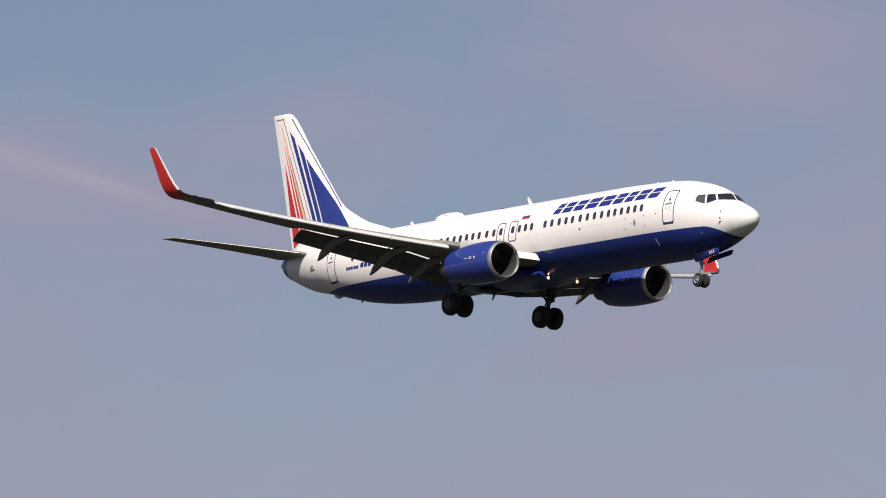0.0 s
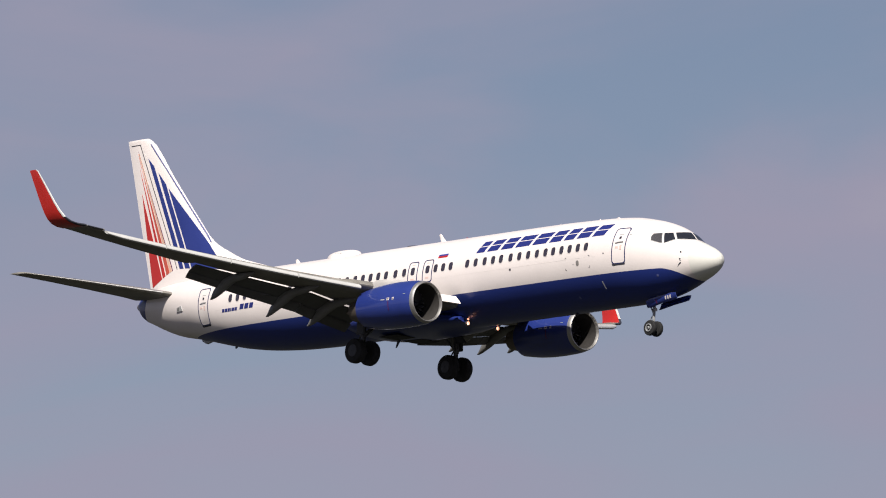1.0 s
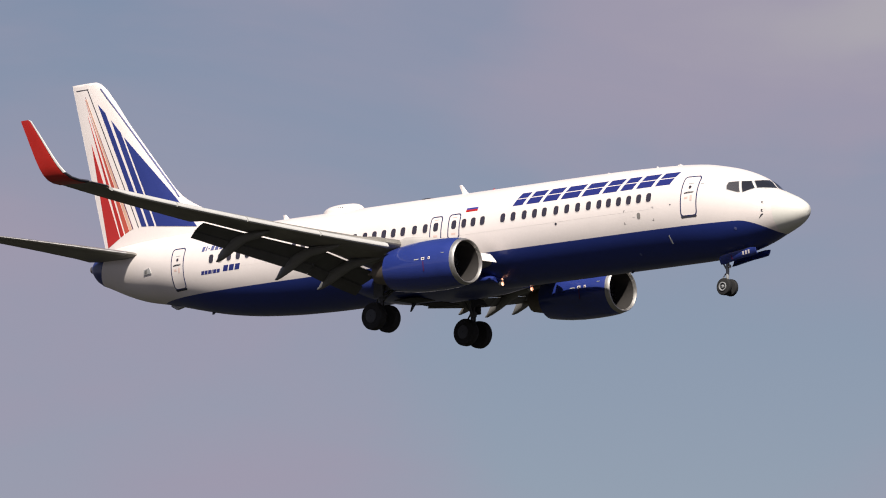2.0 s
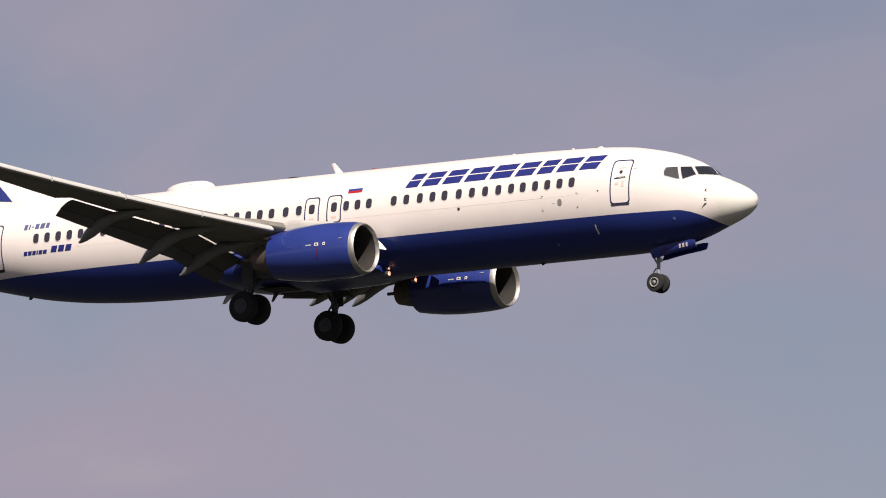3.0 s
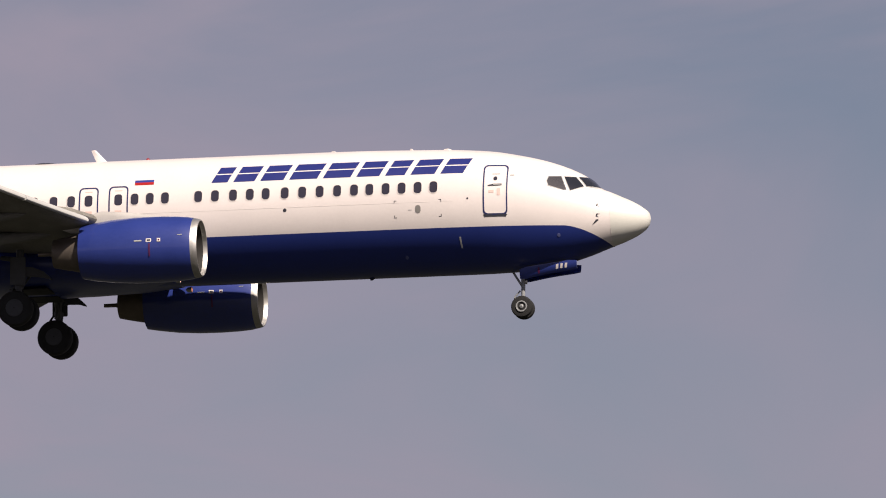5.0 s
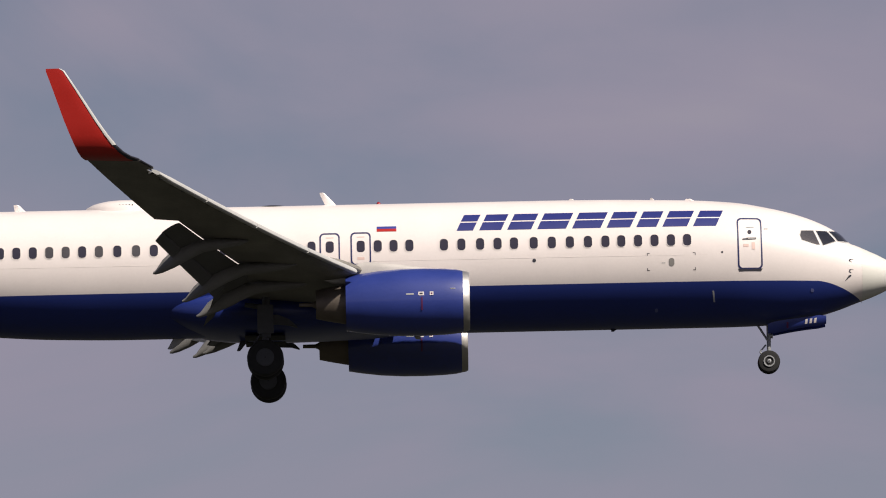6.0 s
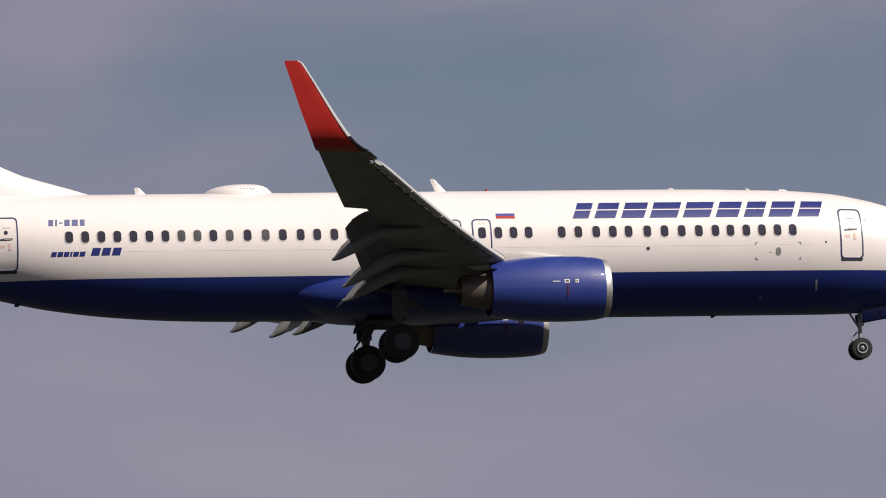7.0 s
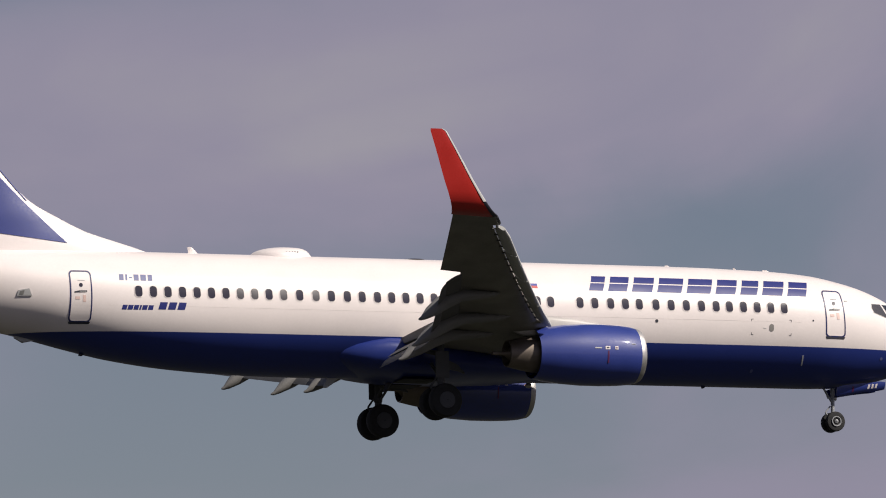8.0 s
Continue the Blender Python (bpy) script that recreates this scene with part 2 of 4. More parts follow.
def livery():
    """White over blue: the border runs level along the hull, dips round the chin, and the tail's tip is blue."""
    m = material("hull_livery", WHITE_RGB, 0.35, wear=0.05, scale=0.8, coat=0.15)
    nt = m.node_tree
    N, L = nt.nodes.new, nt.links.new
    b = nt.nodes["Principled BSDF"]
    old = b.inputs["Base Color"].links[0].from_socket
    wear = old.node.inputs[7].links[0].from_socket
    sep, tc = N("ShaderNodeSeparateXYZ"), N("ShaderNodeTexCoord")
    L(tc.outputs["Object"], sep.inputs[0])

    def calc(op, a, c, d=None):
        n = N("ShaderNodeMath")
        n.operation = op
        for i, v in enumerate((a, c, d)):
            if v is None:
                continue
            if isinstance(v, (int, float)):
                n.inputs[i].default_value = v
            else:
                L(v, n.inputs[i])
        return n.outputs[0]

    fwd = calc("MAXIMUM", calc("ADD", sep.outputs[0], 2.6), 0.0)
    dip = calc("MULTIPLY", calc("POWER", fwd, 1.69), 0.295)
    aft = calc("MULTIPLY", calc("ADD", sep.outputs[0], 12.0), 0.0010)
    line = calc("SUBTRACT", calc("ADD", calc("MINIMUM", aft, 0.0), -0.915), dip)
    under = calc("LESS_THAN", sep.outputs[2], line)
    tail = calc("LESS_THAN", calc("ADD", sep.outputs[0], calc("MULTIPLY", sep.outputs[2], -0.35)), -37.45)
    mask = calc("MAXIMUM", under, tail)
    # the nose cone is a slightly cooler white than the hull
    cone = N("ShaderNodeMix")
    cone.data_type, cone.blend_type = "RGBA", "MULTIPLY"
    L(calc("GREATER_THAN", sep.outputs[0], -1.17), cone.inputs["Factor"])
    L(old, cone.inputs[6])
    cone.inputs[7].default_value = (0.90, 0.97, 0.93, 1)
    mix = N("ShaderNodeMix")
    mix.data_type = "RGBA"
    L(mask, mix.inputs["Factor"])
    L(cone.outputs[2], mix.inputs[6])
    mul = N("ShaderNodeMix")
    mul.data_type, mul.blend_type = "RGBA", "MULTIPLY"
    mul.inputs["Factor"].default_value = 1.0
    mul.inputs[6].default_value = (*BLUE_RGB, 1)
    L(wear, mul.inputs[7])
    L(mul.outputs[2], mix.inputs[7])
    L(mix.outputs[2], b.inputs["Base Color"])
    return m


hull_paint = livery()


# ---- mesh helpers ----
def mesh_of(name, bm, mat, smooth=38):
    bmesh.ops.recalc_face_normals(bm, faces=bm.faces[:])
    me = bpy.data.meshes.new(name)
    bm.to_mesh(me)
    bm.free()
    me.materials.append(mat)
    for p in me.polygons:
        p.use_smooth = True
    me.set_sharp_from_angle(angle=radians(smooth))
    return me


def part(name, bm, mat, parent, label="", smooth=38):
    me = bm if isinstance(bm, bpy.types.Mesh) else mesh_of(name, bm, mat, smooth)
    ob = new(name, me)
    ob.parent = parent
    return tagged(ob, label)


def loft(rings, caps=True, bm=None, closed=True):
    bm = bm or bmesh.new()
    vs = [[bm.verts.new(p) for p in r] for r in rings]
    n = len(vs[0])
    for a, b in zip(vs, vs[1:]):
        for i in range(n if closed else n - 1):
            j = (i + 1) % n
            bm.faces.new((a[i], a[j], b[j], b[i]))
    if caps:
        bm.faces.new(vs[0][::-1])
        bm.faces.new(vs[-1])
    return bm


def tube(p, q, r, r2=None, n=12, bm=None):
    """A round bar from p to q."""
    p, q = Vector(p), Vector(q)
    m = (q - p).to_track_quat("Z", "Y").to_matrix()
    r2 = r if r2 is None else r2
    ring = [(math.cos(2 * math.pi * i / n), math.sin(2 * math.pi * i / n)) for i in range(n)]
    return loft([[p + m @ Vector((c * r, s * r, 0)) for c, s in ring], [q + m @ Vector((c * r2, s * r2, 0)) for c, s in ring]], bm=bm)


def box(c, size, m=None, bevel=0.01, bm=None):
    bm = bm or bmesh.new()
    got = bmesh.ops.create_cube(bm, size=1.0)["verts"]
    for v in got:
        v.co = Vector((v.co.x * size[0], v.co.y * size[1], v.co.z * size[2]))
        v.co = (m @ v.co if m else v.co) + Vector(c)
    if bevel:
        edges = list({e for v in got for e in v.link_edges})
        bmesh.ops.bevel(bm, geom=edges, offset=bevel, segments=2, affect="EDGES")
    return bm


def spin(profile, centre, axis="x", n=40, bm=None, caps=False, squash=None):
    """A turned body: profile of (along, radius)."""
    rings = []
    for a, r in profile:
        ring = []
        for i in range(n):
            u = 2 * math.pi * i / n
            c, s = r * math.cos(u), r * math.sin(u)
            if squash and s < 0:
                s *= squash
            ring.append(Vector(centre) + (Vector((a, c, s)) if axis == "x" else Vector((c, a, s))))
        rings.append(ring)
    return loft(rings, caps=caps, bm=bm)


def smooth_curve(xs, ys):
    """A monotone cubic through the given stations."""
    xs, ys = np.array(xs, float), np.array(ys, float)
    h, d = np.diff(xs), np.diff(ys) / np.diff(xs)
    m = np.zeros(len(xs))
    m[0], m[-1] = d[0], d[-1]
    for i in range(1, len(xs) - 1):
        if d[i - 1] * d[i] > 0:
            w1, w2 = 2 * h[i] + h[i - 1], h[i] + 2 * h[i - 1]
            m[i] = (w1 + w2) / (w1 / d[i - 1] + w2 / d[i])

    def f(x):
        i = int(np.clip(np.searchsorted(xs, x) - 1, 0, len(h) - 1))
        u = min(max((x - xs[i]) / h[i], 0), 1)
        return float((1 + 2 * u) * (1 - u) ** 2 * ys[i] + u * (1 - u) ** 2 * h[i] * m[i] + u * u * (3 - 2 * u) * ys[i + 1] + u * u * (u - 1) * h[i] * m[i + 1])
    return f


# ---- ground ----
def ground_sheet():
    bm = bmesh.new()
    n, far = 24, 4800.0
    grid = [[bm.verts.new((far * (i / n * 2 - 1), far * (j / n * 2 - 1), 0)) for j in range(n + 1)] for i in range(n + 1)]
    for i in range(n):
        for j in range(n):
            bm.faces.new((grid[i][j], grid[i + 1][j], grid[i + 1][j + 1], grid[i][j + 1]))
    ob = new("ground", mesh_of("ground", bm, grass))
    tagged(ob, "flat darkened ground sheet, added out of the camera's view", "ground", kind="structure")


ground_sheet()

# ---- the airliner: x forward from the nose, y to its left, z up from the hull's widest level ----
jet = new("passenger_jet")
tagged(jet, "white passenger jet with blue belly and red winglets, landing gear down", "airplane")

# hull stations: metres aft of the nose
top = smooth_curve([0, .03, .17, .52, .86, 1.3, 1.5, 1.61, 1.73, 1.9, 2.25, 2.6, 2.95, 3.3, 3.9, 5.1, 6.5, 7.5, 9, 11, 31, 34, 36, 37.3, 37.9, 38.1],
                   [-.6, -.44, -.285, -.05, .115, .315, .395, .485, .625, .755, .96, 1.125, 1.26, 1.375, 1.53, 1.75, 1.85, 1.88, 1.92, 1.935, 1.93, 1.88, 1.78, 1.6, 1.35, 1.1])
low = smooth_curve([0, .05, .28, .8, 1.3, 1.9, 2.56, 3.1, 4.1, 5.6, 9, 24, 26.2, 28.3, 30.4, 31.6, 33.6, 35, 36, 37.1, 37.6, 37.9, 38.1],
                   [-.6, -.78, -1.02, -1.28, -1.46, -1.68, -1.87, -1.98, -2.11, -2.14, -2.14, -2.15, -2.105, -1.975, -1.71, -1.465, -1.0, -.72, -.40, .05, .25, .5, .78])
wide = smooth_curve([0, .05, .28, .8, 1.16, 1.6, 2.04, 2.56, 3.1, 3.8, 5.1, 6.5, 8.0, 26, 28, 30, 32, 34, 36, 37.1, 37.6, 37.9, 38.1],
                    [0.01, .19, .43, .72, .87, 1.03, 1.19, 1.35, 1.49, 1.63, 1.79, 1.86, 1.88, 1.88, 1.86, 1.80, 1.68, 1.42, .95, .6, .43, .32, .2])
mid = smooth_curve([0, .8, 2, 3.1, 4.3, 6.5, 26, 30, 32, 34, 36, 38.1], [-.6, -.57, -.42, -.27, -.12, 0, 0, .12, .3, .6, .85, .98])


def hull_ring(s, n=72):
    w, a, b, c = wide(s), top(s), low(s), mid(s)
    ring = []
    for i in range(n):
        u = 2 * math.pi * i / n
        k = math.sin(u)
        ring.append((-s, w * math.cos(u), c + (a - c) * k if k > 0 else c + (c - b) * k))
    return ring


def skin(x, z):
    """Half the hull's breadth at x and height z."""
    s = -x
    a, b, c = top(s), low(s), mid(s)
    k = (z - c) / ((a - c) if z > c else (c - b))
    return wide(s) * math.sqrt(max(0.0, 1 - k * k))


def on_skin(x, z, side, off):
    e = 0.01
    y = skin(x, z)
    n = Vector((-(skin(x + e, z) - skin(x - e, z)) / (2 * e), 1, -(skin(x, z + e) - skin(x, z - e)) / (2 * e))).normalized()
    return Vector((x + n.x * off, side * (y + n.y * off), z + n.z * off))


def fin_half(x, z):
    """Half the fin's thickness."""
    le, te = fin_le(z), fin_te(z)
    c = min(max((le - x) / (le - te), 0.0), 1.0)
    return max(0.004, (le - te) * 0.135 * math.sqrt(c) * (1 - c) ** 0.9) if 0 < c < 1 else 0.004


def on_fin(x, z, side, off):
    return Vector((x, side * (fin_half(x, z) + off), z))


def inlay(name, loop, side, mat, parent, label="", off=0.006, lay=None, step=0.07, xstep=0.0, hole=None):
    """A thin plate that follows the hull (or the fin): loop of (x, z) in order round its edge; hole: an inner loop of as many points."""
    lay = lay or on_skin
    bm = bmesh.new()
    if hole:
        a = [bm.verts.new((x, 0, z)) for x, z in loop]
        b = [bm.verts.new((x, 0, z)) for x, z in hole]
        for i in range(len(a)):
            j = (i + 1) % len(a)
            bm.faces.new((a[i], a[j], b[j], b[i]))
    else:
        bm.faces.new([bm.verts.new((x, 0, z)) for x, z in loop])
        zs = [z for _, z in loop]
        k = math.floor(min(zs) / step) + 1
        while k * step < max(zs):
            bmesh.ops.bisect_plane(bm, geom=bm.verts[:] + bm.edges[:] + bm.faces[:], plane_co=(0, 0, k * step), plane_no=(0, 0, 1))
            k += 1
        if xstep:
            xs = [x for x, _ in loop]
            k = math.floor(min(xs) / xstep) + 1
            while k * xstep < max(xs):
                bmesh.ops.bisect_plane(bm, geom=bm.verts[:] + bm.edges[:] + bm.faces[:], plane_co=(k * xstep, 0, 0), plane_no=(1, 0, 0))
                k += 1
    flat = {v: (v.co.x, v.co.z) for v in bm.verts}
    rim = [e for e in bm.edges if e.is_boundary]
    got = bmesh.ops.extrude_edge_only(bm, edges=rim)["geom"]
    skirt = [g for g in got if isinstance(g, bmesh.types.BMVert)]
    for v in skirt:
        v.co = lay(v.co.x, v.co.z, side, -0.01)
    for v, (x, z) in flat.items():
        v.co = lay(x, z, side, off)
    return part(name, bm, mat, parent, label)


def round_loop(x0, x1, z0, z1, r, step=0.08):
    pts, k = [], 5
    for cx, cz, a0 in ((x1 - r, z1 - r, 0), (x0 + r, z1 - r, 90), (x0 + r, z0 + r, 180), (x1 - r, z0 + r, 270)):
        pts += [(cx + r * math.cos(radians(a0 + 90 * i / k)), cz + r * math.sin(radians(a0 + 90 * i / k))) for i in range(k + 1)]
    out = []
    for (ax, az), (bx, bz) in zip(pts, pts[1:] + pts[:1]):
        m = max(1, round(math.hypot(bx - ax, bz - az) / step))
        out += [(ax + (bx - ax) * i / m, az + (bz - az) * i / m) for i in range(m)]
    return out


def hull():
    s = [0.0, .02, .05, .1, .17, .28, .42, .6]
    while s[-1] < 3.4:
        s.append(s[-1] + 0.07)
    while s[-1] < 8:
        s.append(s[-1] + 0.2)
    while s[-1] < 24:
        s.append(s[-1] + 0.6)
    while s[-1] < 37.9:
        s.append(min(s[-1] + 0.3, 37.9))
    s += [38.0, 38.1]
    ob = part("fuselage", loft([hull_ring(v) for v in s]), hull_paint, jet, "white hull over a dark blue belly")
    # auxiliary exhaust at the tail's tip
    part("tail_exhaust", spin([(-37.95, .16), (-38.22, .15), (-38.22, .12), (-38.0, .11)], (0, 0, .97), n=20, caps=True), burnt, ob)


hull()


def belly_fairing():
    rings = []
    for x, w, zt, zb in ((-15.2, 1.2, -1.75, -2.08), (-16.5, 1.66, -1.4, -2.2), (-18, 1.88, -1.02, -2.26), (-19.2, 1.96, -.82, -2.28), (-20.2, 2.0, -.73, -2.27),
                         (-21.0, 1.94, -.68, -2.22), (-21.6, 1.84, -.78, -2.14), (-22.15, 1.65, -.90, -1.98), (-22.55, 1.45, -1.02, -1.82), (-22.85, 1.20, -1.12, -1.70)):
        c, h, ring = (zt + zb) / 2, (zt - zb) / 2, []
        for i in range(48):
            u = 2 * math.pi * i / 48
            a, b = math.cos(u), math.sin(u)
            ring.append((x, w * math.copysign(abs(a) ** 0.78, a), c + h * math.copysign(abs(b) ** 0.75, b)))
        rings.append(ring)
    part("belly_fairing", loft(rings), hull_paint, jet, "rounded fairing at the wing roots, blue below")


belly_fairing()


# ---- wings ----
def foil(c, tc, camber=0.015):
    """Upper and lower height of the section at the share c of its chord."""
    t = 5 * tc * (0.2969 * math.sqrt(c) - 0.126 * c - 0.3516 * c * c + 0.2843 * c ** 3 - 0.1015 * c ** 4)
    m = 4 * camber * c * (1 - c)
    return m + t, m - t


def foil_ring(xle, y, z, chord, tc, cant=0.0, side=1, c0=0.0, c1=1.0, n=14, tilt=0.0):
    """A closed ring of the section between the shares c0 and c1, leaning by cant, tilted about its leading edge."""
    cs = [c0 + (c1 - c0) * (1 - math.cos(math.pi * i / n)) / 2 for i in range(n + 1)]
    pts = [(c, foil(c, tc)[0]) for c in cs] + [(c, foil(c, tc)[1]) for c in cs[::-1]]
    out, ct, st = [], math.cos(radians(tilt)), math.sin(radians(tilt))
    for c, h in pts:
        a, b = (c - c0) * ct + h * st, h * ct - (c - c0) * st
        a += c0
        out.append((xle - a * chord, side * (y - math.sin(cant) * b * chord), z + math.cos(cant) * b * chord))
    return out


w_le = smooth_curve([0, 1.9, 4.9, 5.6, 16.6], [-14.2, -15.2, -16.55, -16.98, -23.12])
w_te = lambda y: -21.75 + 0.10 * y if y < 5.7 else -21.18 - (y - 5.7) * 0.318
w_z = lambda y: -1.25 + 0.102 * (y - 1.88) + 0.0031 * max(0, y - 1.88) ** 2
w_tc = lambda y: 0.145 - 0.0033 * y - 0.035 * min(1.0, max(0.0, (3.2 - y) / 1.3))
FLAP_END = 10.95


def cut(y):
    """Share of the chord at which the fixed wing ends before the flaps."""
    return 1 - (0.22 + 0.03 * min(1, y / 10.6)) * flap_chord(y) / (w_le(y) - w_te(y))


def flap_chord(y):
    return min(w_le(y) - w_te(y), 4.3)


def wing_ring(y, side, c0=0.0, c1=1.0):
    le = w_le(y) - (0.29 if 5.7 < y < 15.85 else 0.0)
    full, ch = w_le(y) - w_te(y), le - w_te(y)
    if c1 < 1:
        c1 = 1 - (1 - c1) * full / ch
    return foil_ring(le, y, w_z(y) + 0.05, ch, w_tc(y), side=side, c0=c0, c1=c1, tilt=-1.0)


def flap_piece(name, y0, y1, side, parent, length, drop, tilt, back=0.0, tc=0.13):
    """One flap element behind the cut, lowered and turned down."""
    rings = []
    for i in range(5):
        y = y0 + (y1 - y0) * i / 4
        ch = flap_chord(y)
        x = w_te(y) + (0.22 + 0.03 * min(1, y / 10.6) - back) * ch
        rings.append(foil_ring(x, y, w_z(y) + 0.05 - drop * ch, length * ch, tc, side=side, tilt=tilt, n=8))
    return part(name, loft(rings), flap_grey, parent, "lowered grey flap")


def canoe(side, parent, y, tip_x, tip_z, long=1.0):
    """A flap-track fairing: a long pod under the wing whose tail droops with the flap."""
    zw = w_z(y) - 0.12
    rings = []
    path = [(3.9, zw, .02, .02), (3.6, zw - .03, .12, .09), (2.9, zw - .07, .17, .15), (2.1, zw - .11, .19, .19), (1.5, zw - .13 + (tip_z - zw) * .12, .21, .27),
            (.9, zw - .08 + (tip_z - zw) * .42, .20, .29), (.4, zw - .03 + (tip_z - zw) * .74, .14, .20), (.12, tip_z + .03, .06, .07), (0.0, tip_z, .02, .03)]
    for dx, z, w, h in path:
        rings.append([(tip_x + dx * long, side * (y + w * math.cos(2 * math.pi * i / 16)), z + h * math.sin(2 * math.pi * i / 16)) for i in range(16)])
    part("flap_track_fairing", loft(rings), fairing_grey, parent, "pointed pale grey fairing under the wing")


def wing(side):
    ys = [1.0, 1.9, 2.8, 3.8, 4.9, 5.68, 5.72, 6.6, 8, 9.4, 10.4, FLAP_END]
    ob = part("wing", loft([wing_ring(y, side, 0, cut(y)) for y in ys]), grey, jet, "swept grey wing with slats and flaps out")
    part("outer_wing", loft([wing_ring(y, side) for y in (FLAP_END, 12, 13.5, 15, 15.84, 15.87, 16.2, 16.6)]), grey, ob)
    for y0, y1 in ((2.25, 5.69), (5.71, FLAP_END - 0.03)):
        flap_piece("flap", y0, y1, side, ob, 0.22, 0.028, 26, back=-0.015)
        flap_piece("aft_flap", y0, y1, side, ob, 0.12, 0.128, 45, back=0.165)
    for y0, y1 in ((5.75, 8.2), (8.25, 10.9), (10.95, 13.5), (13.55, 15.82)):
        rings = []
        for i in range(5):
            y = y0 + (y1 - y0) * i / 4
            small = 0.62 if i == 4 and y > 15 else 1.0
            rings.append(foil_ring(w_le(y) + 0.23 * small, y, w_z(y) - 0.18 * small, 0.56 * small, 0.34, side=side, tilt=-24, n=10))
        sl = part("slat", loft(rings), slat_paint, ob, "pale grey leading-edge slat, extended")
        for i in range(4):
            y = y0 + (y1 - y0) * (i + .5) / 4
            part("slat_track", box((w_le(y) - .22, side * y, w_z(y) + .01), (.30, .08, .05), bevel=.012), flap_grey, sl)
    # inboard nose flap
    rings = [foil_ring(-14.47 - .62 * (y - 1.95), y, w_z(y) - .17, .50, .06, side=side, tilt=-48, n=8) for y in (1.9, 2.4, 3.0, 3.5)]
    part("nose_flap", loft(rings), white, ob, "white leading-edge flap at the wing root")
    for y, tx, tz in ((9.24, -22.97, -1.37), (6.57, -22.17, -1.87), (4.41, -21.79, -2.05)):
        canoe(side, ob, y, tx, tz, 0.74 if y > 8 else 0.9)
    tip = [(16.6, .99, -23.12, 1.58, .0), (16.88, 1.03, -23.34, 1.46, .2), (17.12, 1.14, -23.56, 1.33, .62), (17.28, 1.34, -23.79, 1.2, 1.0),
           (17.38, 1.62, -24.02, 1.09, 1.25), (17.46, 2.02, -24.30, .97, 1.36), (17.62, 2.92, -24.88, .7, 1.38), (17.71, 3.48, -25.25, .53, 1.38), (17.72, 3.55, -25.38, .40, 1.38)]
    wl = part("winglet", loft([foil_ring(x, y, z, c, .085, cant=k, side=side) for y, z, x, c, k in tip]), red, ob, "upswept red winglet")
    edge = [foil_ring(x + .02, y, z, c * 1.01, .125, cant=k, side=side, c1=.09, n=5) for y, z, x, c, k in tip[3:]]
    part("metal_edge", loft(edge), slat_paint, wl, "bare metal leading edge")
    # a dark strip along the winglet's bend paints in its shade
    bend = [foil_ring(x + .015, y, z, c * 1.01, .10, cant=k, side=side, c1=.10, n=6) for y, z, x, c, k in tip[:4]]
    part("bend_shade", loft(bend), dark, wl, "dark strip painted for the shade on the bend")
    part("tip_lamp", loft([foil_ring(w_le(y) + .03, y, w_z(y) + .05, .22, .3, side=side, n=6) for y in (15.95, 16.2, 16.55)]), dark, ob, "dark lamp housing near the tip")


for sd in (-1, 1):
    wing(sd)


